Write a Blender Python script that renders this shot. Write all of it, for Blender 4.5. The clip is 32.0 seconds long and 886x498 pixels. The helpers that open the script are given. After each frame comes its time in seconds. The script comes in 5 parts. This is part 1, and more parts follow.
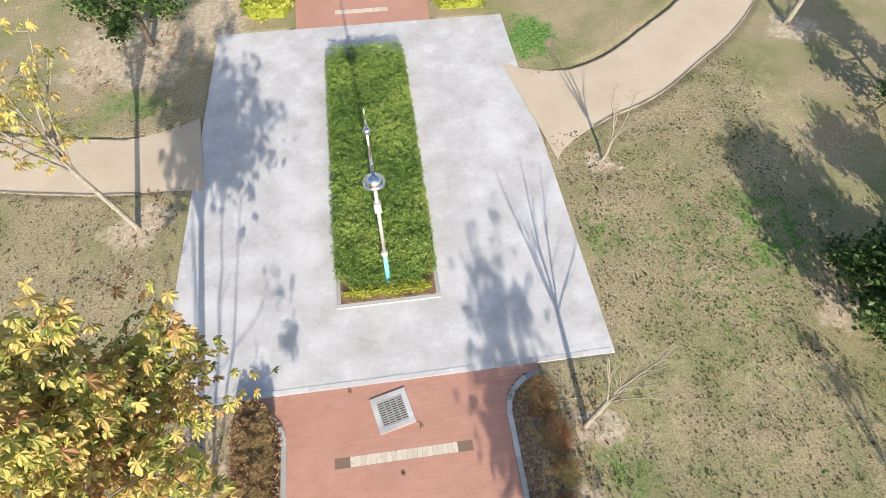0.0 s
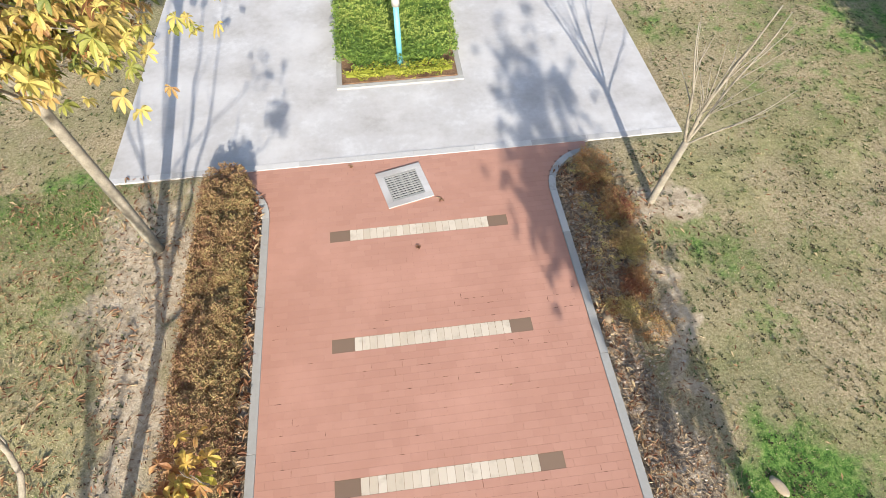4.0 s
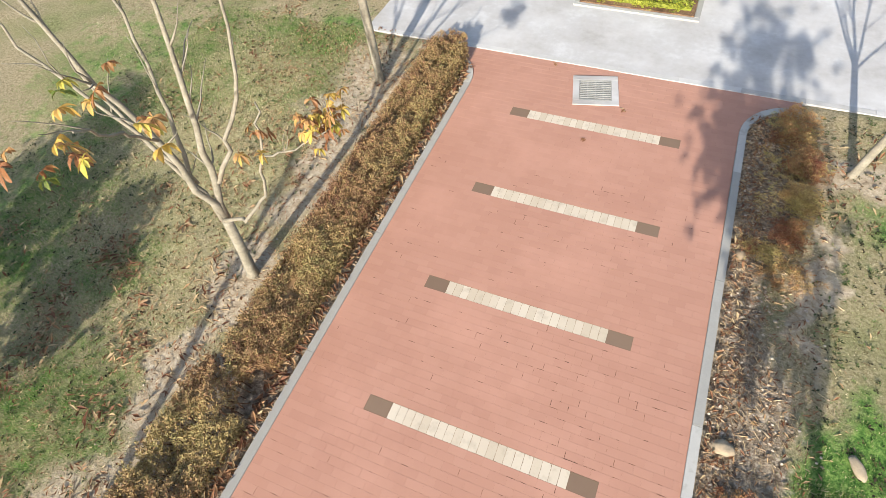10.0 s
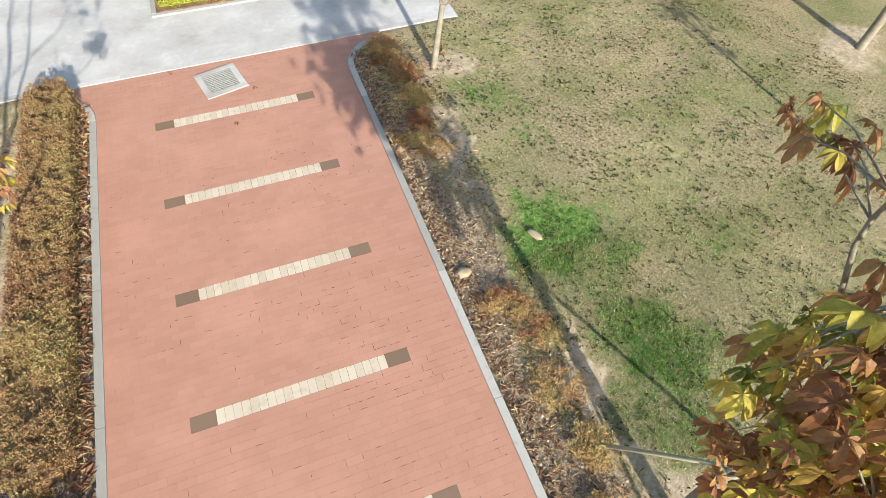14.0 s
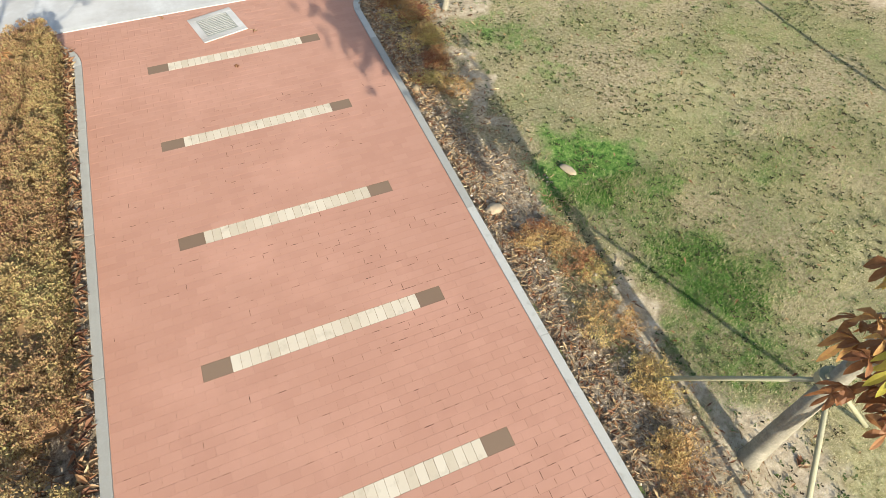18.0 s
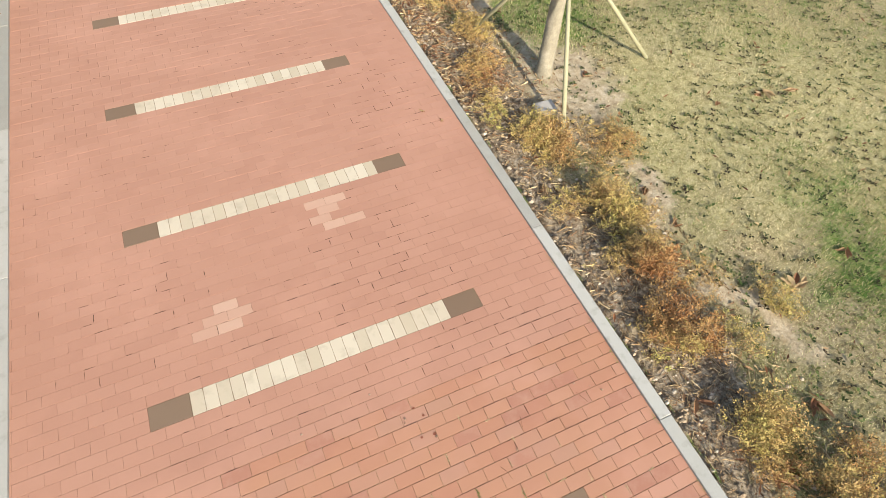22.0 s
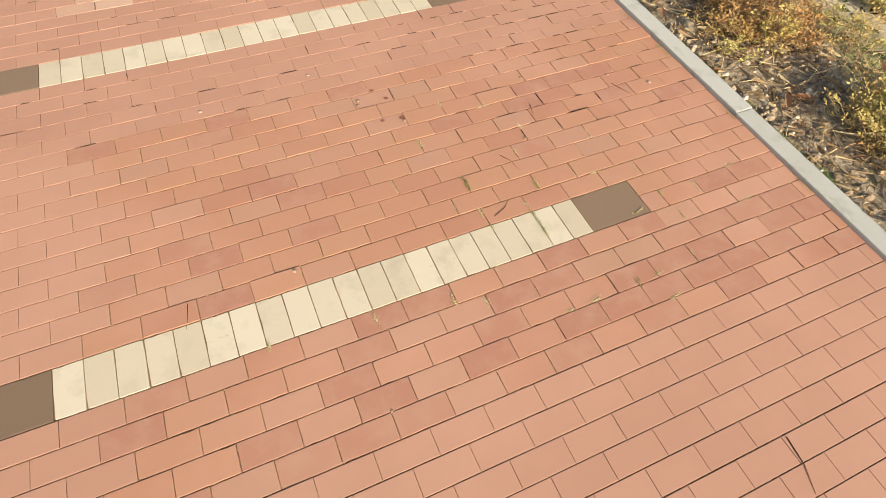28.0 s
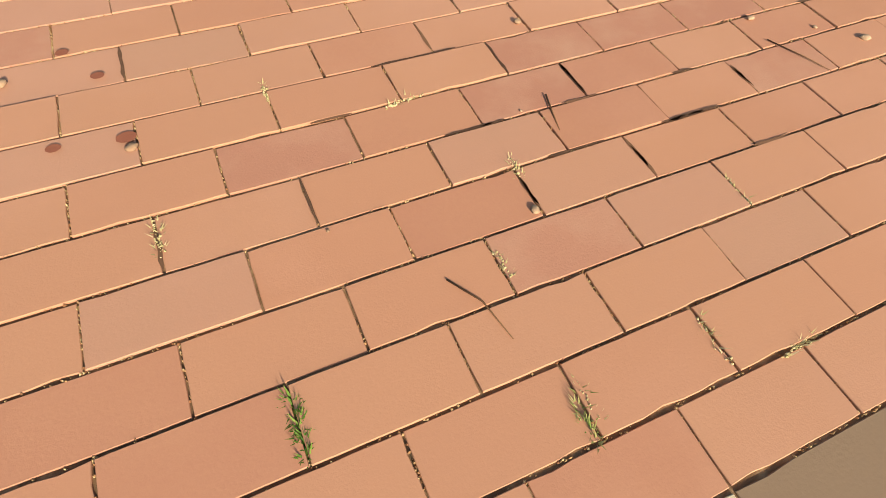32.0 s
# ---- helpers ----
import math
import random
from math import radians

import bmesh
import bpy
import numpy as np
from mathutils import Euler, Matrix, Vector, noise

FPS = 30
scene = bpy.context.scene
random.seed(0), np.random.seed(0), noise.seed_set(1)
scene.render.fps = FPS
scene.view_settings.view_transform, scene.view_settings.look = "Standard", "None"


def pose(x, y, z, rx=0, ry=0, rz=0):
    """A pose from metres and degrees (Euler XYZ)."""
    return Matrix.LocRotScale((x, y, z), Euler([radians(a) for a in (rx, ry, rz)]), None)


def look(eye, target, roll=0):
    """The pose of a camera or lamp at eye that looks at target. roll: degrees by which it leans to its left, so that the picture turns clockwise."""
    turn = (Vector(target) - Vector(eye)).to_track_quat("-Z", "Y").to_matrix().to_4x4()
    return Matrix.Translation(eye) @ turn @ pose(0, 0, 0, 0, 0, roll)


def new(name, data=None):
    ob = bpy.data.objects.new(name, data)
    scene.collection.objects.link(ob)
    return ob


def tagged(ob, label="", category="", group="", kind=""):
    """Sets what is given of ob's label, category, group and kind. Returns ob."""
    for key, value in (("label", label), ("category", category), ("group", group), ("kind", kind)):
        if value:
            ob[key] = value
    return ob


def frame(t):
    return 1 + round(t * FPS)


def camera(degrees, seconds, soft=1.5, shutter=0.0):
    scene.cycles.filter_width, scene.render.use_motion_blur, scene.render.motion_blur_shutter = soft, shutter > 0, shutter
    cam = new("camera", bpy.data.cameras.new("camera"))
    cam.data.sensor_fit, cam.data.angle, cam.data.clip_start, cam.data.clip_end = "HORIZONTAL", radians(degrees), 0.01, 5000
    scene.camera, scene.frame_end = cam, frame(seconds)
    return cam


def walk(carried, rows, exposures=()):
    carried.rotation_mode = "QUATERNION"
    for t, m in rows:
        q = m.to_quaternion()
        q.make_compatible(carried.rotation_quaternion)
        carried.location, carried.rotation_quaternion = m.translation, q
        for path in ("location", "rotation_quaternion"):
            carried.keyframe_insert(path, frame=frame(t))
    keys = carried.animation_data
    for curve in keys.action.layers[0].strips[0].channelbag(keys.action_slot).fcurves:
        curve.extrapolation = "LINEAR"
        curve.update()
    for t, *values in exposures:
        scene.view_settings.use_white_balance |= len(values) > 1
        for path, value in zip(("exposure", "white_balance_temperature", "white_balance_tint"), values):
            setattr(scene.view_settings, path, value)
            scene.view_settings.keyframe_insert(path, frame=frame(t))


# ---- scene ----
cam = camera(77.8, 32.0, soft=0.85)
PATH = [
    (0, (0.277, 10.294, 11.379), (0.447, 11.32, 9.671), 1.7),
    (0.5, (0.183, 9.666, 11.045), (0.35, 10.698, 9.34), 1.7),
    (1, (0.067, 8.968, 10.169), (0.241, 10.023, 8.48), 1.8),
    (1.5, (0.029, 8.422, 9.265), (0.202, 9.497, 7.588), 1.6),
    (2, (0.07, 7.926, 8.344), (0.233, 9.017, 6.676), 1.1),
    (2.5, (0.178, 7.737, 7.667), (0.323, 8.827, 5.997), 0.2),
    (4.5, (-0.365, 7.496, 6.517), (-0.224, 8.597, 4.853), 0.1),
    (5, (-0.341, 7.37, 5.987), (-0.211, 8.483, 4.33), -0.3),
    (5.5, (-0.191, 7.212, 5.701), (-0.072, 8.329, 4.045), -0.9),
    (6, (0.039, 6.704, 5.613), (0.145, 7.842, 3.971), -1.3),
    (6.5, (0.278, 6.162, 5.617), (0.318, 7.301, 3.973), -2.2),
    (7, (0.492, 5.811, 5.586), (0.424, 6.948, 3.942), -2.9),
    (7.5, (0.718, 5.659, 5.882), (0.503, 6.773, 4.234), -4.8),
    (8, (0.842, 5.564, 6.328), (0.514, 6.657, 4.686), -5.7),
    (8.5, (0.796, 5.546, 6.646), (0.43, 6.631, 5.005), -5.9),
    (9, (0.653, 5.473, 6.642), (0.274, 6.551, 5.0), -6.2),
    (9.5, (0.713, 5.452, 6.491), (0.312, 6.524, 4.85), -7.0),
    (10, (0.862, 5.517, 6.286), (0.288, 6.538, 4.665), -8.4),
    (10.5, (0.847, 5.64, 6.139), (0.313, 6.676, 4.514), -7.3),
    (11, (0.811, 5.687, 6.044), (0.816, 6.816, 4.394), -2.6),
    (11.5, (0.675, 5.544, 6.092), (0.976, 6.641, 4.446), 1.4),
    (12, (0.601, 4.958, 6.191), (0.919, 6.055, 4.55), 1.8),
    (12.5, (0.535, 4.291, 6.307), (0.906, 5.375, 4.668), 2.2),
    (13, (0.535, 4.019, 6.431), (0.958, 5.088, 4.795), 2.6),
    (13.5, (0.541, 4.073, 6.556), (0.981, 5.135, 4.919), 2.9),
    (15.5, (0.525, 4.892, 6.793), (1.012, 5.92, 5.148), 3.8),
    (16, (0.233, 4.971, 6.648), (0.725, 6.004, 5.007), 3.9),
    (16.5, (0.026, 5.027, 6.216), (0.524, 6.062, 4.578), 3.8),
    (17, (-0.013, 4.969, 5.718), (0.486, 6.009, 4.084), 3.5),
    (17.5, (0.022, 4.811, 5.513), (0.521, 5.853, 3.881), 3.5),
    (18, (-0.096, 4.113, 5.57), (0.407, 5.158, 3.941), 3.6),
    (18.5, (-0.324, 3.032, 5.516), (0.187, 4.078, 3.89), 3.7),
    (19, (-0.683, 1.634, 5.258), (-0.149, 2.681, 3.64), 4.6),
    (19.5, (-0.911, 0.236, 5.193), (-0.383, 1.288, 3.576), 4.1),
    (20, (-0.815, -0.419, 5.238), (-0.291, 0.621, 3.612), 4.0),
    (20.5, (-0.525, -0.463, 5.115), (0.005, 0.575, 3.49), 4.0),
    (21, (-0.245, -0.37, 4.7), (0.285, 0.666, 3.074), 3.8),
    (21.5, (-0.075, -0.241, 4.224), (0.448, 0.792, 2.593), 3.5),
    (22, (-0.044, -0.338, 4.152), (0.481, 0.694, 2.521), 3.6),
    (22.5, (0.068, -0.481, 4.079), (0.592, 0.551, 2.448), 3.5),
    (23, (0.157, -0.473, 3.783), (0.684, 0.558, 2.152), 3.6),
    (23.5, (0.171, -0.397, 3.513), (0.692, 0.637, 1.883), 3.4),
    (24, (0.124, -0.387, 3.316), (0.647, 0.651, 1.688), 3.4),
    (24.5, (0.033, -0.503, 3.143), (0.552, 0.529, 1.511), 3.4),
    (25, (-0.138, -0.838, 2.91), (0.376, 0.203, 1.282), 3.1),
    (25.5, (-0.297, -1.154, 2.762), (0.22, -0.124, 1.127), 3.3),
    (26, (-0.365, -1.32, 2.61), (0.153, -0.294, 0.973), 3.5),
    (26.5, (-0.374, -1.341, 2.443), (0.145, -0.313, 0.808), 3.5),
    (28.5, (-0.11, -1.141, 1.748), (0.416, -0.131, 0.104), 5.0),
    (29, (-0.068, -1.104, 1.622), (0.458, -0.093, -0.022), 5.1),
    (29.5, (-0.05, -1.097, 1.412), (0.483, -0.079, -0.224), 5.1),
    (30, (0.01, -0.975, 1.311), (0.544, 0.028, -0.336), 5.6),
    (30.5, (0.117, -0.813, 1.169), (0.662, 0.201, -0.467), 5.5),
    (31, (0.355, -0.533, 0.993), (0.9, 0.467, -0.651), 5.8),
    (31.5, (0.647, -0.224, 0.781), (1.158, 0.803, -0.857), 3.9),
    (32, (0.695, 0.033, 0.614), (1.255, 1.026, -1.029), 6.2),
]
EXPOSURES = [(0.0, 0.77, 6500, 11), (7.0, 0.85, 6550, 10), (13.0, 0.84, 6600, 7), (18.0, 0.84, 6700, 4), (22.0, 0.8, 7000, 6), (28.0, 0.71, 7700, 6), (32.0, 0.68, 8400, 6)]
walk(cam, [(t, look(eye, target, roll)) for t, eye, target, roll in PATH], EXPOSURES)

# ---- light ----
SUN_DIR = Vector((-0.055, 0.91, -0.41)).normalized()
sun_data = bpy.data.lights.new("sun", "SUN")
sun_data.energy, sun_data.angle, sun_data.color = 4.6, radians(0.6), (1.0, 0.93, 0.82)
sun = new("sun", sun_data)
sun.matrix_world = look((0, -40, 30), Vector((0, -40, 30)) + SUN_DIR)
world = bpy.data.worlds.new("sky")
scene.world = world
world.use_nodes = True
wn = world.node_tree.nodes
sky = wn.new("ShaderNodeTexSky")
sky.sky_type, sky.sun_disc = "NISHITA", False
sky.sun_elevation = math.asin(-SUN_DIR.z)
sky.sun_rotation = math.atan2(-SUN_DIR.x, -SUN_DIR.y)
sky.air_density, sky.dust_density = 1.0, 1.5
world.node_tree.links.new(sky.outputs[0], wn["Background"].inputs[0])
wn["Background"].inputs[1].default_value = 0.13


# ---- materials ----
def surf(name, stops, src="", spread=0.5, scale=4.0, fine=60.0, fine_amount=0.25, rough=0.85, bump=0.3,
         bump_scale=80.0, depth=0.004, gloss=0.4, through_light=0.0, stain=None, vary=1.0):
    """A material: a colour ramp over a piece's own tone and noise at two scales, with fine relief."""
    m = bpy.data.materials.new(name)
    m.use_nodes = True
    n, l = m.node_tree.nodes, m.node_tree.links
    bsdf = n["Principled BSDF"]
    geo = n.new("ShaderNodeNewGeometry")

    def tex(s, detail):
        t = n.new("ShaderNodeTexNoise")
        t.inputs["Scale"].default_value, t.inputs["Detail"].default_value = s, detail
        t.inputs["Roughness"].default_value = 0.6
        l.new(geo.outputs["Position"], t.inputs["Vector"])
        return t.outputs["Fac"]

    def calc(op, a, b, c=None):
        t = n.new("ShaderNodeMath")
        t.operation = op
        for k, v in enumerate((a, b, c)):
            if v is None:
                continue
            if isinstance(v, (int, float)):
                t.inputs[k].default_value = v
            else:
                l.new(v, t.inputs[k])
        return t.outputs[0]

    if src == "tone":
        at = n.new("ShaderNodeAttribute")
        at.attribute_name = "tone"
        base = at.outputs["Fac"]
    elif src == "island":
        base = geo.outputs["Random Per Island"]
    elif src == "object":
        base = n.new("ShaderNodeObjectInfo").outputs["Random"]
    else:
        base = None
    value = calc("MULTIPLY_ADD", tex(scale, 4), spread * 2.0, 0.5 - spread)
    if base:
        if vary != 1.0:
            base = calc("MULTIPLY_ADD", base, vary, 0.5 - vary / 2)
        value = calc("ADD", calc("SUBTRACT", value, 0.5), base)
    value = calc("ADD", value, calc("MULTIPLY_ADD", tex(fine, 3), fine_amount * 2, -fine_amount))
    ramp = n.new("ShaderNodeValToRGB")
    els = ramp.color_ramp.elements
    while len(els) < len(stops):
        els.new(0.5)
    for e, (p, c) in zip(els, stops):
        e.position, e.color = p, (*c, 1)
    l.new(value, ramp.inputs[0])
    colour = ramp.outputs[0]
    if stain:
        tint, s, lo, hi = stain
        mr = n.new("ShaderNodeMapRange")
        mr.inputs[1].default_value, mr.inputs[2].default_value = lo, hi
        l.new(tex(s, 5), mr.inputs[0])
        mix = n.new("ShaderNodeMix")
        mix.data_type = "RGBA"
        l.new(mr.outputs[0], mix.inputs[0])
        l.new(colour, mix.inputs[6])
        mix.inputs[7].default_value = (*tint, 1)
        colour = mix.outputs[2]
    l.new(colour, bsdf.inputs["Base Color"])
    bsdf.inputs["Roughness"].default_value = rough
    bsdf.inputs["Specular IOR Level"].default_value = gloss
    if bump:
        b = n.new("ShaderNodeBump")
        b.inputs["Strength"].default_value, b.inputs["Distance"].default_value = bump, depth
        l.new(tex(bump_scale, 5), b.inputs["Height"])
        l.new(b.outputs[0], bsdf.inputs["Normal"])
    if through_light:
        tr = n.new("ShaderNodeBsdfTranslucent")
        l.new(colour, tr.inputs[0])
        mx = n.new("ShaderNodeMixShader")
        mx.inputs[0].default_value = through_light
        l.new(bsdf.outputs[0], mx.inputs[1])
        l.new(tr.outputs[0], mx.inputs[2])
        l.new(mx.outputs[0], n["Material Output"].inputs[0])
    return m


BRICK_STOPS = [(0.0, (0.36, 0.18, 0.13)), (0.2, (0.40, 0.207, 0.15)), (0.5, (0.425, 0.224, 0.162)), (0.8, (0.445, 0.24, 0.176)), (1.0, (0.46, 0.255, 0.19))]
BRICK_LOOK = (0.3, 1.1, 120, 0.06, 0.7, 0.22, 300, 0.0015)
BRICK_STAIN = ((0.50, 0.27, 0.20), 0.8, 0.48, 0.78)
brick_one = surf("red_brick", [(0.0, (0.36, 0.155, 0.105)), (0.12, (0.385, 0.175, 0.12)), (0.25, (0.42, 0.205, 0.135)), (0.55, (0.435, 0.222, 0.145)), (0.75, (0.425, 0.225, 0.16)), (0.9, (0.40, 0.222, 0.155)), (1.0, (0.405, 0.235, 0.165))], "object", *BRICK_LOOK, stain=BRICK_STAIN, vary=0.65)
brick_worn = surf("dark_red_brick", [(0.0, (0.375, 0.175, 0.125)), (0.5, (0.395, 0.19, 0.135)), (1.0, (0.415, 0.21, 0.15))], "object", 0.35, 9, 90, 0.14, 0.75, 0.3, 260, 0.002, stain=((0.43, 0.235, 0.17), 9.0, 0.45, 0.75))
brick_many = surf("red_brick_field", BRICK_STOPS, "island", *BRICK_LOOK, stain=BRICK_STAIN, vary=0.4)
brick_pale = surf("pale_brick", [(0, (0.47, 0.275, 0.205)), (1, (0.53, 0.34, 0.26))], "object", 0.2, 6, 90, 0.15, 0.8, 0.25, 260, 0.002)
brick_cream = surf("cream_brick", [(0, (0.50, 0.425, 0.325)), (0.5, (0.56, 0.485, 0.385)), (1, (0.60, 0.53, 0.43))], "object", 0.14, 5, 70, 0.12, 0.75, 0.2, 220, 0.002, stain=((0.44, 0.375, 0.29), 7.0, 0.52, 0.75))
brick_dark = surf("grey_brown_brick", [(0, (0.18, 0.118, 0.08)), (1, (0.21, 0.142, 0.098))], "object", 0.2, 6, 80, 0.15, 0.75, 0.2, 220, 0.002)
joint_mat = surf("joint_sand", [(0.2, (0.08, 0.042, 0.024)), (0.5, (0.18, 0.105, 0.06)), (0.8, (0.38, 0.26, 0.16))], "", 0.6, 3, 50, 0.4, 0.95, 0.6, 120, 0.004)
concrete = surf("plaza_concrete", [(0.1, (0.38, 0.36, 0.345)), (0.4, (0.445, 0.43, 0.42)), (0.6, (0.475, 0.465, 0.46)), (0.85, (0.56, 0.555, 0.555))], "tone", 0.85, 1.3, 9, 0.3, 0.85, 0.25, 60, 0.004, stain=((0.575, 0.565, 0.56), 0.7, 0.48, 0.7))
kerb_mat = surf("kerb_concrete", [(0, (0.31, 0.305, 0.285)), (0.5, (0.385, 0.38, 0.36)), (1, (0.45, 0.445, 0.425))], "object", 0.25, 5, 60, 0.2, 0.9, 0.35, 120, 0.004, stain=((0.31, 0.30, 0.27), 9.0, 0.54, 0.76))
sand_path = surf("sand_path", [(0, (0.40, 0.315, 0.225)), (0.5, (0.49, 0.40, 0.295)), (1, (0.57, 0.48, 0.37))], "", 0.5, 0.9, 40, 0.18, 0.95, 0.3, 100, 0.004)
bark = surf("bark", [(0, (0.13, 0.115, 0.085)), (0.5, (0.25, 0.225, 0.175)), (1, (0.42, 0.385, 0.315))], "", 0.5, 9, 60, 0.3, 0.9, 0.7, 70, 0.01)
bark_dark = surf("dark_bark", [(0, (0.08, 0.06, 0.045)), (1, (0.20, 0.16, 0.12))], "", 0.5, 9, 60, 0.3, 0.9, 0.7, 70, 0.01)
stake_mat = surf("bamboo_stake", [(0, (0.22, 0.215, 0.14)), (1, (0.385, 0.365, 0.25))], "", 0.4, 7, 60, 0.3, 0.75, 0.4, 60, 0.004)
chestnut_leaf = surf("chestnut_leaf", [(0.0, (0.17, 0.07, 0.035)), (0.25, (0.29, 0.125, 0.05)), (0.42, (0.40, 0.225, 0.09)), (0.58, (0.58, 0.38, 0.09)), (0.75, (0.46, 0.40, 0.07)), (1.0, (0.11, 0.16, 0.03))], "tone", 0.12, 14, 60, 0.12, 0.55, 0.3, 90, 0.003, 0.4, 0.35)
yellow_leaf = surf("yellow_leaf", [(0.0, (0.30, 0.15, 0.06)), (0.18, (0.46, 0.32, 0.11)), (0.5, (0.56, 0.47, 0.14)), (0.75, (0.40, 0.39, 0.09)), (1.0, (0.12, 0.16, 0.04))], "tone", 0.1, 10, 60, 0.1, 0.55, 0.3, 90, 0.003, 0.4, 0.35)
green_leaf = surf("evergreen_leaf", [(0.0, (0.02, 0.045, 0.012)), (0.6, (0.055, 0.11, 0.025)), (1.0, (0.13, 0.20, 0.045))], "tone", 0.12, 6, 60, 0.1, 0.6, 0.0, 90, 0.003, 0.4, 0.25)
hedge_leaf = surf("box_hedge_leaf", [(0.0, (0.05, 0.10, 0.02)), (0.45, (0.165, 0.265, 0.05)), (1.0, (0.35, 0.41, 0.095))], "tone", 0.3, 2.2, 60, 0.1, 0.6, 0.0, 90, 0.003, 0.3, 0.2)
lime_leaf = surf("lime_hedge_leaf", [(0.0, (0.16, 0.20, 0.03)), (0.5, (0.36, 0.38, 0.05)), (1.0, (0.50, 0.48, 0.08))], "tone", 0.3, 2.2, 60, 0.1, 0.6, 0.0, 90, 0.003, 0.3, 0.2)
brown_leaf = surf("brown_hedge_leaf", [(0.0, (0.24, 0.115, 0.07)), (0.25, (0.32, 0.19, 0.10)), (0.5, (0.355, 0.24, 0.115)), (0.75, (0.385, 0.29, 0.13)), (1.0, (0.35, 0.305, 0.125))], "tone", 0.2, 1.7, 60, 0.08, 0.7, 0.0, 90, 0.003, 0.25, 0.14)
scrub_leaf = surf("scrub_leaf", [(0.0, (0.20, 0.07, 0.045)), (0.25, (0.36, 0.18, 0.075)), (0.5, (0.46, 0.315, 0.135)), (0.75, (0.50, 0.395, 0.15)), (1.0, (0.42, 0.40, 0.13))], "tone", 0.12, 1.6, 60, 0.08, 0.7, 0.0, 90, 0.003, 0.25, 0.12)
litter_leaf = surf("fallen_leaf", [(0.0, (0.13, 0.055, 0.032)), (0.4, (0.28, 0.135, 0.07)), (0.75, (0.40, 0.265, 0.145)), (1.0, (0.53, 0.42, 0.25))], "tone", 0.1, 20, 60, 0.1, 0.7, 0.0, 90, 0.003, 0.3, 0.2)
grass_mat = surf("lawn_blade", [(0.0, (0.06, 0.16, 0.025)), (0.3, (0.15, 0.27, 0.05)), (0.5, (0.32, 0.315, 0.14)), (0.75, (0.50, 0.44, 0.25)), (1.0, (0.68, 0.60, 0.40))], "tone", 0.15, 1.5, 60, 0.1, 0.7, 0.0, 90, 0.003, 0.3, 0.3)
stone_mat = surf("stone", [(0, (0.22, 0.165, 0.105)), (0.5, (0.31, 0.245, 0.17)), (1, (0.40, 0.33, 0.24))], "object", 0.35, 9, 60, 0.2, 0.9, 0.6, 60, 0.008)
twig_mat = surf("twig", [(0, (0.07, 0.03, 0.015)), (1, (0.17, 0.09, 0.045))], "", 0.4, 30, 90, 0.2, 0.85, 0.0)
iron = surf("grate_iron", [(0, (0.24, 0.24, 0.225)), (1, (0.38, 0.38, 0.355))], "", 0.4, 12, 80, 0.3, 0.6, 0.3, 120, 0.002)
pit_shade_mat = surf("pit_shade", [(0, (0.02, 0.02, 0.018)), (1, (0.05, 0.05, 0.045))], "", 0.4, 8, 40, 0.2, 0.95, 0.0)
paint_cyan = surf("cyan_paint", [(0, (0.10, 0.38, 0.48)), (1, (0.20, 0.52, 0.62))], "", 0.3, 8, 50, 0.1, 0.45, 0.1, 60, 0.002)
pole_paint = surf("pole_paint", [(0, (0.30, 0.295, 0.27)), (1, (0.46, 0.45, 0.42))], "", 0.3, 6, 50, 0.15, 0.4, 0.1, 60, 0.002)
steel = surf("bright_steel", [(0, (0.60, 0.62, 0.66)), (1, (0.78, 0.79, 0.82))], "", 0.2, 8, 60, 0.1, 0.18, 0.0)
steel.node_tree.nodes["Principled BSDF"].inputs["Metallic"].default_value = 1.0


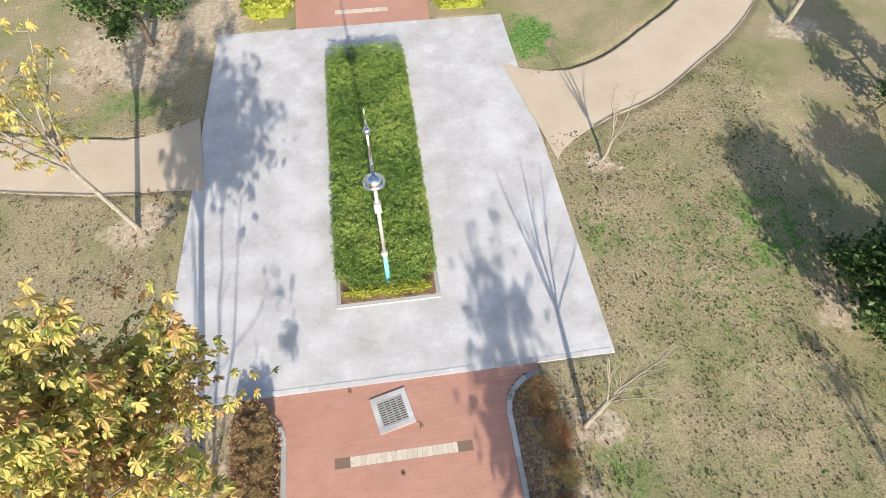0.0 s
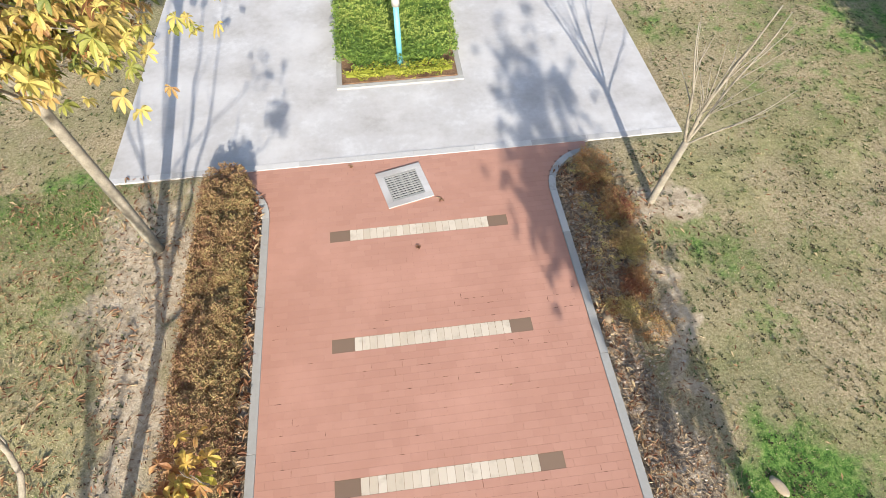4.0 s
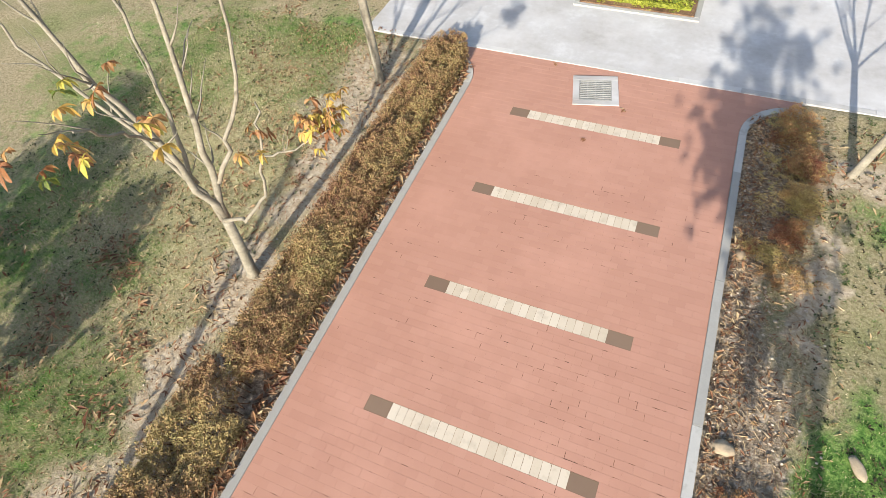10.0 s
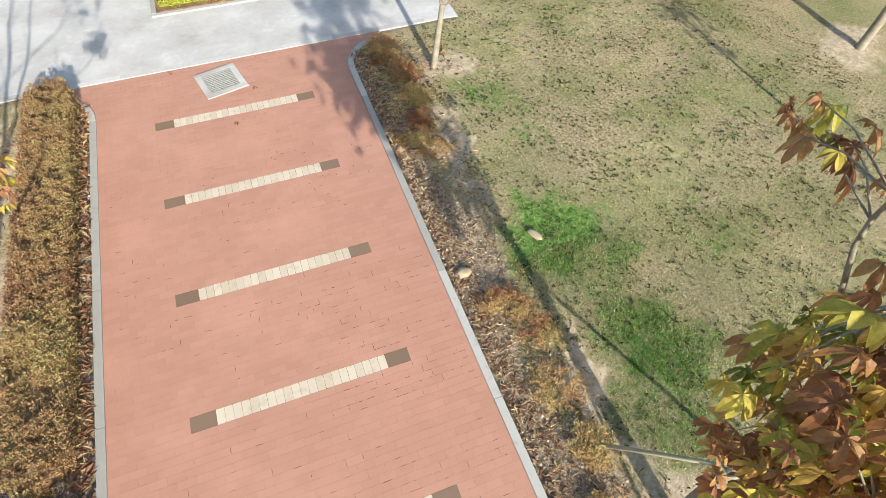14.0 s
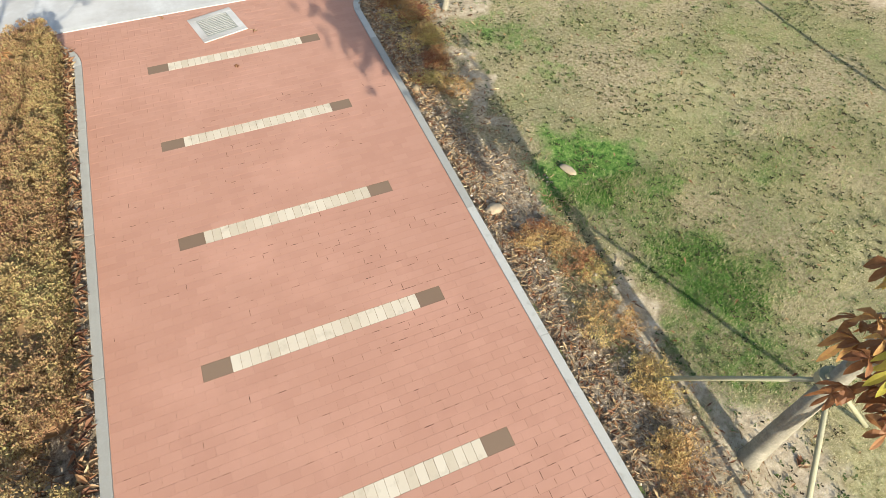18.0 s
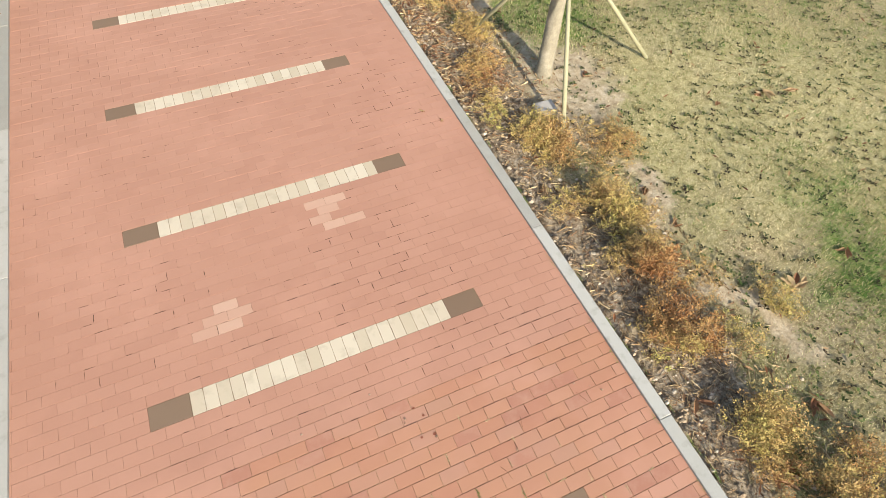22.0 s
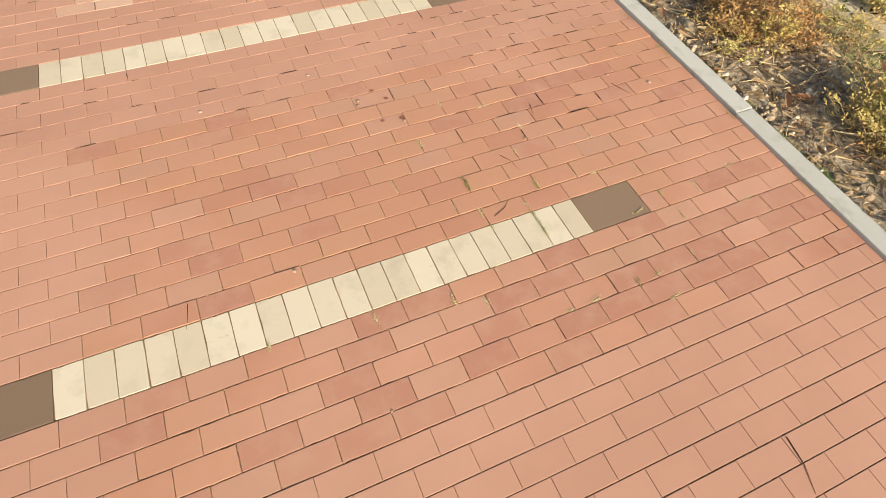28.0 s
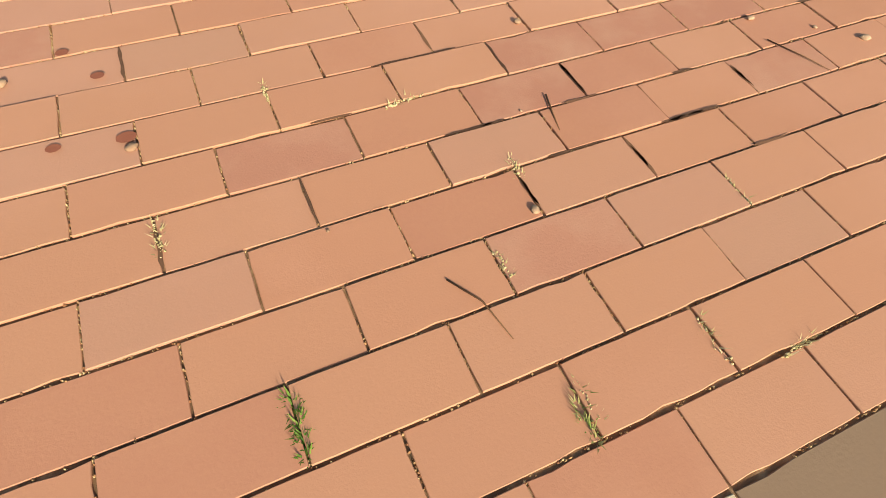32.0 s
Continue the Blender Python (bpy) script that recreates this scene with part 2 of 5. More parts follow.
def ground_material():
    """Dry lawn, straw, lush grass, bare soil and verge earth, shared out by the sheet's own masks."""
    m = bpy.data.materials.new("lawn_ground")
    m.use_nodes = True
    n, l = m.node_tree.nodes, m.node_tree.links
    geo = n.new("ShaderNodeNewGeometry")

    def tex(s, detail=5, rough=0.62):
        t = n.new("ShaderNodeTexNoise")
        t.inputs["Scale"].default_value, t.inputs["Detail"].default_value, t.inputs["Roughness"].default_value = s, detail, rough
        l.new(geo.outputs["Position"], t.inputs["Vector"])
        return t.outputs["Fac"]

    def ramp(fac, stops):
        r = n.new("ShaderNodeValToRGB")
        els = r.color_ramp.elements
        while len(els) < len(stops):
            els.new(0.5)
        for e, (p, c) in zip(els, stops):
            e.position, e.color = p, (*c, 1)
        l.new(fac, r.inputs[0])
        return r.outputs[0]

    def mix(fac, a, b):
        x = n.new("ShaderNodeMix")
        x.data_type = "RGBA"
        l.new(fac, x.inputs[0])
        l.new(a, x.inputs[6])
        l.new(b, x.inputs[7])
        return x.outputs[2]

    def mask(name, s, sharp):
        a = n.new("ShaderNodeAttribute")
        a.attribute_name = name
        add = n.new("ShaderNodeMath")
        add.operation = "MULTIPLY_ADD"
        l.new(tex(s), add.inputs[0])
        add.inputs[1].default_value = 1.7
        l.new(a.outputs["Fac"], add.inputs[2])
        r = n.new("ShaderNodeMapRange")
        l.new(add.outputs[0], r.inputs[0])
        r.inputs[1].default_value, r.inputs[2].default_value = 1.35 - sharp, 1.35 + sharp
        return r.outputs[0]

    dry = mix(ramp(tex(0.55, 6), [(0.44, (0, 0, 0)), (0.66, (1, 1, 1))]), ramp(tex(22, 8, 0.86), [(0.34, (0.07, 0.053, 0.027)), (0.42, (0.20, 0.16, 0.088)), (0.50, (0.325, 0.265, 0.158)), (0.62, (0.50, 0.42, 0.28))]),
              ramp(tex(27, 8, 0.86), [(0.34, (0.04, 0.05, 0.016)), (0.43, (0.125, 0.135, 0.05)), (0.51, (0.22, 0.222, 0.095)), (0.62, (0.37, 0.35, 0.19))]))
    straw = ramp(tex(10, 10, 0.84), [(0.34, (0.11, 0.095, 0.038)), (0.43, (0.27, 0.24, 0.115)), (0.51, (0.395, 0.355, 0.185)), (0.62, (0.55, 0.49, 0.295))])
    lush = ramp(tex(10, 12, 0.82), [(0.38, (0.016, 0.045, 0.01)), (0.47, (0.08, 0.175, 0.034)), (0.6, (0.23, 0.34, 0.09))])
    soil = ramp(tex(7, 12, 0.82), [(0.34, (0.18, 0.13, 0.085)), (0.43, (0.36, 0.285, 0.195)), (0.52, (0.47, 0.385, 0.275)), (0.62, (0.60, 0.515, 0.39))])
    dirt = ramp(tex(12, 11, 0.82), [(0.33, (0.04, 0.028, 0.02)), (0.44, (0.155, 0.115, 0.08)), (0.54, (0.34, 0.275, 0.20)), (0.66, (0.62, 0.54, 0.43))])
    colour = mix(mask("straw", 2.4, 0.3), dry, straw)
    colour = mix(mask("lush", 3.0, 0.22), colour, lush)
    colour = mix(mask("soil", 2.2, 0.2), colour, soil)
    colour = mix(mask("dirt", 3.0, 0.2), colour, dirt)
    bsdf = n["Principled BSDF"]
    l.new(colour, bsdf.inputs["Base Color"])
    bsdf.inputs["Roughness"].default_value = 0.95
    bsdf.inputs["Specular IOR Level"].default_value = 0.2
    b = n.new("ShaderNodeBump")
    b.inputs["Strength"].default_value, b.inputs["Distance"].default_value = 0.6, 0.03
    l.new(tex(26, 9, 0.75), b.inputs["Height"])
    l.new(b.outputs[0], bsdf.inputs["Normal"])
    return m


# ---- mesh helpers ----
def mesh_object(name, verts, faces, material, parent=None, label="", tones=None, smooth=False):
    me = bpy.data.meshes.new(name)
    me.from_pydata([tuple(v) for v in verts] if not isinstance(verts, np.ndarray) else verts.tolist(), [], faces if isinstance(faces, list) else faces.tolist())
    if tones is not None:
        at = me.attributes.new("tone", "FLOAT", "FACE")
        at.data.foreach_set("value", np.asarray(tones, dtype=np.float32))
    if smooth:
        me.polygons.foreach_set("use_smooth", [True] * len(me.polygons))
    me.materials.append(material)
    me.update()
    ob = new(name, me)
    if parent:
        ob.parent = parent
    if label:
        tagged(ob, label)
    return ob


def part(name, bm, material, parent, label="", smooth=False):
    me = bpy.data.meshes.new(name)
    bm.to_mesh(me)
    bm.free()
    if smooth:
        me.polygons.foreach_set("use_smooth", [True] * len(me.polygons))
    me.materials.append(material)
    ob = new(name, me)
    ob.parent = parent
    if label:
        tagged(ob, label)
    return ob


def thing(name, place=(0, 0, 0), label="", category="", group="", kind="", turn=0.0):
    e = new(name)
    e.empty_display_size = 0.1
    e.matrix_world = pose(*place, 0, 0, turn)
    return tagged(e, label, category, group, kind)


class Heap:
    """Collects the faces of one mesh, each with a tone."""

    def __init__(self):
        self.v, self.f, self.t = [], [], []

    def add(self, verts, faces, tone=0.5):
        k = len(self.v)
        self.v.extend(verts)
        self.f.extend([tuple(i + k for i in f) for f in faces])
        self.t.extend([tone] * len(faces))

    def tube(self, points, radii, sides=7, tone=0.5):
        """A tapered limb along points."""
        k = len(self.v)
        for n, (p, r) in enumerate(zip(points, radii)):
            p = Vector(p)
            ahead = (Vector(points[min(n + 1, len(points) - 1)]) - Vector(points[max(n - 1, 0)])).normalized()
            side = ahead.cross(Vector((0.31, 0.72, 0.61))).normalized()
            other = ahead.cross(side)
            for a in range(sides):
                u = 2 * math.pi * a / sides
                self.v.append(tuple(p + (side * math.cos(u) + other * math.sin(u)) * r))
        for n in range(len(points) - 1):
            for a in range(sides):
                b = (a + 1) % sides
                self.f.append((k + n * sides + a, k + n * sides + b, k + (n + 1) * sides + b, k + (n + 1) * sides + a))
                self.t.append(tone)
        self.f.append(tuple(k + (len(points) - 1) * sides + a for a in range(sides)))
        self.f.append(tuple(k + a for a in reversed(range(sides))))
        self.t.extend([tone, tone])

    def object(self, name, material, parent=None, label="", smooth=False):
        return mesh_object(name, self.v, self.f, material, parent, label, self.t, smooth)


def box_bm(x0, y0, z0, x1, y1, z1, bevel=0.0):
    bm = bmesh.new()
    bmesh.ops.create_cube(bm, size=1.0)
    for v in bm.verts:
        v.co = Vector(((x0 + x1) / 2 + v.co.x * (x1 - x0), (y0 + y1) / 2 + v.co.y * (y1 - y0), (z0 + z1) / 2 + v.co.z * (z1 - z0)))
    if bevel:
        bmesh.ops.bevel(bm, geom=bm.edges[:], offset=bevel, segments=2, affect="EDGES", profile=0.6)
    return bm


def cone_bm(r0, r1, z0, z1, sides=20, x=0.0, y=0.0):
    bm = bmesh.new()
    bmesh.ops.create_cone(bm, cap_ends=True, segments=sides, radius1=r0, radius2=r1, depth=z1 - z0, matrix=Matrix.Translation((x, y, (z0 + z1) / 2)))
    return bm


# ---- the plan ----
P, C = 0.1015, 0.1002          # a brick's half length and a course, with their joints
BAR = 21 * P / 2               # half of a cream bar
ROAD_L, ROAD_R = -2.30, 2.17   # inner faces of the kerbs
PLAZA_Y0, PLAZA_Y1 = 14.02, 25.85
FLARE = 0.85


def road_edges(y):
    """Inner faces of the kerbs at y, with the flares towards the plaza."""
    if y < 13.0:
        return ROAD_L, ROAD_R
    s = FLARE - math.sqrt(max(FLARE**2 - (y - 13.0) ** 2, 0.0))
    return ROAD_L - s, ROAD_R + s


def plaza_edges(y):
    k = (y - PLAZA_Y0) / (PLAZA_Y1 - PLAZA_Y0)
    return -4.95 + 0.43 * k, 4.78 - 0.25 * k


RIGHT_PATH = [(4.5, 21.5), (6.2, 21.85), (7.9, 22.5), (9.6, 23.7), (11.3, 25.0), (12.9, 26.8), (14.0, 29.0)]
LEFT_PATH = [(-4.6, 20.95), (-6.4, 20.75), (-7.8, 20.9), (-10.0, 21.35), (-13.0, 22.5), (-17.0, 24.4)]


def path_distance(x, y, line):
    best = np.full(np.shape(x), 99.0)
    for (ax, ay), (bx, by) in zip(line, line[1:]):
        k = np.clip(((x - ax) * (bx - ax) + (y - ay) * (by - ay)) / ((bx - ax) ** 2 + (by - ay) ** 2), 0, 1)
        best = np.minimum(best, np.hypot(x - ax - k * (bx - ax), y - ay - k * (by - ay)))
    return best


def blob(x, y, cx, cy, rx, ry):
    return np.clip(1.6 - 1.3 * np.hypot((x - cx) / rx, (y - cy) / ry), 0, 1)


def masks(x, y):
    """Soil, lush, dirt and straw, 0 to 1, over the plan."""
    px, py = x, y
    x = x + 0.16 * np.sin(2.9 * y + 1.3 * x) + 0.10 * np.sin(7.1 * y - 3.7 * x + 1) + 0.05 * np.sin(17 * y + 11 * x)
    y = y + 0.16 * np.sin(2.3 * px + 1.1 * y + 2) + 0.10 * np.sin(6.3 * px + 4.1 * y) + 0.05 * np.sin(19 * px - 13 * y)
    soil, lush, dirt = np.zeros_like(x), np.zeros_like(x), np.zeros_like(x)
    for cx, cy, rx, ry in ((-4.05, 12.4, 0.95, 1.7), (-3.95, 8.2, 0.7, 0.8), (-3.9, 10.4, 0.55, 1.6), (-3.85, 6.2, 0.4, 1.6), (3.75, 12.5, 0.7, 0.55), (3.55, 3.9, 0.65, 1.0), (-5.9, 18.7, 0.8, 0.6),
                           (6.1, 19.2, 0.6, 0.4), (10.4, 14.4, 0.9, 0.6), (13.9, 24.0, 1.2, 0.7), (-6.9, 25.2, 2.4, 1.8), (3.32, 10.6, 0.22, 1.4), (3.38, 5.6, 0.2, 1.4), (-5.2, 20.2, 0.5, 0.8),
                           (3.45, 2.2, 0.22, 0.8), (3.6, 0.4, 0.2, 0.7), (-3.9, 3.6, 0.8, 2.0), (-4.6, 26.8, 1.3, 1.6), (12.2, 10.4, 0.9, 0.7)):
        soil = np.maximum(soil, blob(x, y, cx, cy, rx, ry))
    near_lush = ((3.95, 8.3, 0.95, 1.0, 0.9), (4.6, 7.6, 0.7, 0.6, 0.5), (4.45, 6.2, 1.0, 1.15, 0.72), (4.4, 4.9, 0.9, 0.7, 0.5), (6.6, 0.2, 1.4, 1.0, 0.5), (5.0, 0.2, 0.7, 1.1, 0.55), (7.8, 10.2, 3.4, 5.5, 0.2), (8.0, 16.0, 2.4, 3.4, 0.32), (7.4, 4.5, 1.6, 1.4, 0.25))
    far_lush = ((9.6, 16.6, 1.5, 2.0, 0.5), (5.2, 24.6, 1.0, 1.3, 0.8), (-8.8, 11.6, 2.8, 3.2, 0.42), (-6.6, 13.6, 1.8, 1.0, 0.4), (-5.2, 13.6, 1.0, 1.2, 0.5), (-5.2, 5.4, 1.3, 1.5, 0.5), (-8.0, 7.6, 2.0, 2.2, 0.45), (-5.6, 11.8, 1.2, 1.2, 0.3),
                              (-6.6, 22.9, 1.5, 0.7, 0.5), (5.3, 1.0, 0.8, 1.2, 0.4), (5.6, -0.6, 1.2, 0.8, 0.4), (4.5, 11.5, 0.9, 1.0, 0.42), (5.4, 17.2, 0.8, 1.0, 0.4), (9.3, 11.3, 1.5, 1.5, 0.22),
                              (-5.7, 7.4, 0.9, 0.9, 0.4), (4.6, 10.2, 0.5, 0.5, 0.4), (6.3, 7.2, 0.6, 0.5, 0.35))
    for cx, cy, rx, ry, k in near_lush + far_lush:
        lush = np.maximum(lush, k * blob(x, y, cx, cy, rx, ry))
    x, y = px, py
    right = np.clip((3.15 + 0.25 * np.sin(y * 1.7) - x) / 0.35, 0, 1) * np.clip((x - 2.0) / 0.2, 0, 1)
    left = np.clip((x + 3.55) / 0.2, 0, 1) * np.clip((-2.2 - x) / 0.2, 0, 1)
    dirt = np.where(y < 14.0, np.maximum(right, left), 0) * 0.9
    dry = np.zeros_like(x)
    for cx, cy, rx, ry, k in ((5.6, 2.6, 2.6, 2.6, 0.85), (7.6, 5.4, 2.2, 1.8, 0.5), (5.2, 13.4, 1.2, 1.4, 0.35), (6.6, 9.0, 1.6, 1.0, 0.4), (-5.0, 8.9, 1.5, 2.4, 0.6), (-6.4, 11.2, 2.6, 2.2, 0.55), (-4.4, 6.0, 0.8, 1.4, 0.45), (11.6, 20.6, 1.6, 1.4, 0.4), (8.0, 13.0, 1.4, 0.9, 0.35)):
        dry = np.maximum(dry, k * blob(x, y, cx, cy, rx, ry))
    return soil, lush, dirt, dry


def paved(x, y, margin=0.0):
    """Whether a place lies on brick, concrete or path."""
    if y < 14.1:
        return ROAD_L - 0.14 - margin < x < ROAD_R + 0.14 + margin or (13.0 < y and -3.2 < x < 3.1)
    if y < PLAZA_Y1:
        a, b = plaza_edges(y)
        if a - margin < x < b + margin:
            return True
    if -2.3 < x < 2.3 and y >= PLAZA_Y1:
        return True
    line = RIGHT_PATH if x > 0 else LEFT_PATH
    return float(path_distance(np.array(x), np.array(y), line)) < (1.15 if x > 0 else 0.95) + margin


# ---- ground ----
def build_ground():
    near_x, near_y = np.arange(-13.0, 16.01, 0.14), np.arange(-4.5, 30.01, 0.14)
    xs = np.concatenate([[-600, -200, -80, -40, -25, -17], near_x, [20, 28, 45, 90, 220, 600]])
    ys = np.concatenate([[-600, -200, -80, -40, -20, -10, -6], near_y, [34, 42, 60, 110, 240, 600]])
    gx, gy = np.meshgrid(xs, ys)
    soil, lush, dirt, straw = masks(gx, gy)
    z = np.zeros_like(gx)
    flat = gx.ravel(), gy.ravel()
    low = np.array([paved(a, b, 0.05) for a, b in zip(*flat)]).reshape(gx.shape)
    rough = np.array([noise.noise((a * 0.8, b * 0.8, 0)) * 0.03 + noise.noise((a * 3.5, b * 3.5, 4)) * 0.012 if abs(a) < 30 and abs(b) < 45 else 0.0 for a, b in zip(*flat)]).reshape(gx.shape)
    z = np.where(low, -0.06, rough)
    verts = np.stack([gx, gy, z], -1).reshape(-1, 3)
    w = len(xs)
    i = (np.arange(len(ys) - 1)[:, None] * w + np.arange(w - 1)[None]).ravel()
    faces = np.stack([i, i + 1, i + 1 + w, i + w], -1)
    ob = mesh_object("ground", verts, faces, ground_material(), smooth=True)
    for name, values in (("soil", soil), ("lush", lush), ("dirt", dirt), ("straw", straw)):
        at = ob.data.attributes.new(name, "FLOAT", "POINT")
        at.data.foreach_set("value", values.ravel().astype(np.float32))
    tagged(ob, "dry park lawn with green patches and bare sandy soil", "ground", kind="structure")


build_ground()


def height(x, y):
    return noise.noise((x * 0.8, y * 0.8, 0)) * 0.03 + noise.noise((x * 3.5, y * 3.5, 4)) * 0.012


edging_mat = surf("path_edging", [(0, (0.17, 0.14, 0.105)), (1, (0.30, 0.255, 0.20))], "object", 0.3, 6, 60, 0.2, 0.9, 0.3)


def build_path(name, line, half, label, mouth):
    """A winding sand path with a thin kerb of set stones on both sides."""
    pts = [Vector((*p, 0)) for p in line]
    dense = []
    for n in range(len(pts) - 1):
        p0, p1, p2, p3 = pts[max(n - 1, 0)], pts[n], pts[n + 1], pts[min(n + 2, len(pts) - 1)]
        for k in range(12):
            t = k / 12
            dense.append(0.5 * (2 * p1 + (p2 - p0) * t + (2 * p0 - 5 * p1 + 4 * p2 - p3) * t * t + (3 * p1 - p0 - 3 * p2 + p3) * t**3))
    dense.append(pts[-1])
    left, right = [], []
    for n, p in enumerate(dense):
        d = (dense[min(n + 1, len(dense) - 1)] - dense[max(n - 1, 0)]).normalized()
        s = Vector((-d.y, d.x, 0))
        h = half * (1 + mouth * max(0.0, 1 - n / 15.0) ** 1.6)
        left.append(p + s * h)
        right.append(p - s * h)
    verts, faces = [], []
    for a, b in zip(left, right):
        verts += [(*a.xy, 0.012), (*((a + b) / 2).xy, 0.03), (*b.xy, 0.012)]
    for n in range(len(dense) - 1):
        k = n * 3
        faces += [(k, k + 1, k + 4, k + 3), (k + 1, k + 2, k + 5, k + 4)]
    ob = mesh_object(name, verts, faces, sand_path, smooth=True)
    tagged(ob, label, "path", kind="structure")
    for side in (left, right):
        for n in range(10, len(side) - 1, 2):
            a, b = side[n], side[min(n + 2, len(side) - 1)]
            d = b - a
            if d.length < 0.05:
                continue
            bm = box_bm(0.006, -0.025, -0.05, d.length - 0.006, 0.025, 0.03, 0.006)
            k = part("edging_stone", bm, edging_mat, ob)
            k.matrix_basis = pose(a.x, a.y, 0, 0, 0, math.degrees(math.atan2(d.y, d.x)))


build_path("path_right", RIGHT_PATH, 1.05, "winding pale sand footpath with thin stone edging", 0.95)
build_path("path_left", LEFT_PATH, 0.92, "pale sand footpath across the lawn with stone edging", 0.45)


edge_strip = surf("edging_concrete", [(0, (0.36, 0.345, 0.33)), (0.5, (0.46, 0.45, 0.435)), (1, (0.56, 0.55, 0.535))], "object", 0.4, 6, 50, 0.2, 0.9, 0.3, 110, 0.003)


def build_plaza():
    (a0, b0), (a1, b1) = plaza_edges(PLAZA_Y0), plaza_edges(PLAZA_Y1)
    ob = thing("pavement", label="pale weathered concrete forecourt slab with light and grey patches", category="pavement", kind="structure")
    q = [(a0, PLAZA_Y0), (b0, PLAZA_Y0), (b1, PLAZA_Y1), (a1, PLAZA_Y1)]
    verts = [(x, y, 0.004) for x, y in q] + [(x, y, -0.1) for x, y in q]
    mesh_object("slab", verts, [(0, 1, 2, 3)] + [(k, k + 4, (k + 1) % 4 + 4, (k + 1) % 4) for k in range(4)], concrete, ob, tones=[0.5] * 5)
    rnd = random.Random(61)
    x = a0 + 0.02
    while x < b0 - 0.3:
        x1 = min(x + rnd.uniform(0.9, 1.1), b0 - 0.02)
        part("edging", box_bm(x, PLAZA_Y0 + 0.004, -0.05, x1 - 0.006, PLAZA_Y0 + 0.125, 0.0095, 0.004), edge_strip, ob, "pale worn edging strip")
        x = x1


build_plaza()

# ---- foliage ----
def scatter_leaves(heap, spots, size, rnd, up=0.5, tone=(0.0, 1.0)):
    """Small folded leaves at the spots."""
    for p in spots:
        a = rnd.uniform(0, 2 * math.pi)
        d = Vector((math.cos(a), math.sin(a), rnd.uniform(-0.6, 0.9)))
        nrm = Vector((rnd.gauss(0, 1), rnd.gauss(0, 1), up + rnd.random()))
        s = d.cross(nrm).normalized() if d.cross(nrm).length > 1e-3 else Vector((1, 0, 0))
        d.normalize()
        k = size * rnd.uniform(0.6, 1.35)
        p = Vector(p)
        heap.add([tuple(p), tuple(p + d * k * 0.5 + s * k * 0.33), tuple(p + d * k), tuple(p + d * k * 0.5 - s * k * 0.33)], [(0, 1, 2), (0, 2, 3)], rnd.uniform(*tone))


def leaf_tufts(heap, spots, size, rnd, tone=(0.0, 1.0), per=8, spread=1.0, seed=0, freq=1.4):
    """Small sprays of pointed leaves that open outwards from each spot, with a colour of their own."""
    for p in spots:
        p = Vector(p)
        own = 0.5 + 0.75 * noise.noise((p.x * freq, p.y * freq, seed + 2.0)) + rnd.gauss(0, 0.2)
        axis = Vector((rnd.gauss(0, 0.35), rnd.gauss(0, 0.35), 1)).normalized()
        for _ in range(rnd.randint(per - 3, per + 3)):
            a, lift = rnd.uniform(0, 6.283), rnd.uniform(0.0, 1.1)
            d = (Vector((math.cos(a), math.sin(a), 0)) + axis * lift).normalized()
            w = d.cross(axis + Vector((rnd.gauss(0, 0.5), rnd.gauss(0, 0.5), 0)))
            w = w.normalized() if w.length > 1e-3 else Vector((1, 0, 0))
            k = size * rnd.uniform(0.6, 1.3)
            c = p + d * size * spread * rnd.uniform(0.0, 0.9)
            t = tone[0] + (tone[1] - tone[0]) * min(1, max(0, own + rnd.gauss(0, 0.1)))
            fold = axis * k * 0.12
            heap.add([tuple(c), tuple(c + d * k * 0.45 + w * k * 0.28 + fold), tuple(c + d * k), tuple(c + d * k * 0.45 - w * k * 0.28 + fold)], [(0, 1, 2), (0, 2, 3)], t)


def palmate(heap, at, size, rnd, tone, droop=0.6):
    """A palmate leaf of five to seven drooping leaflets."""
    at = Vector(at)
    turn = rnd.uniform(0, 2 * math.pi)
    count = rnd.choice((5, 6, 7))
    tilt = Euler((rnd.uniform(-0.7, 0.7), rnd.uniform(-0.7, 0.7), turn)).to_matrix()
    for k in range(count):
        u = (k - (count - 1) / 2) * 0.82
        length = size * (1.0 - 0.09 * abs(k - (count - 1) / 2)) * rnd.uniform(0.85, 1.1)
        d = tilt @ Vector((math.cos(u), math.sin(u), 0))
        s = tilt @ Vector((-math.sin(u), math.cos(u), 0))
        fall = droop * rnd.uniform(0.5, 1.3)
        verts, twist, wilt = [], rnd.gauss(0, 0.5), rnd.uniform(0.8, 1.2)
        for q, w in ((0.0, 0.015), (0.35, 0.13), (0.65, 0.21), (0.88, 0.13), (1.0, 0.0)):
            c = at + d * (length * q * (1 - 0.25 * fall * q)) + Vector((0, 0, -fall * length * q * q * 0.85))
            w *= wilt * rnd.uniform(0.85, 1.15)
            lift, turned = Vector((0, 0, w * length * 0.5)), s * math.cos(twist * q) + Vector((0, 0, math.sin(twist * q)))
            verts += [tuple(c + turned * w * length + lift), tuple(c), tuple(c - turned * w * length + lift)]
        faces = []
        for n in range(4):
            b = n * 3
            faces += [(b, b + 1, b + 4, b + 3), (b + 1, b + 2, b + 5, b + 4)]
        heap.add(verts, faces, min(1, max(0, tone + rnd.gauss(0, 0.05))))


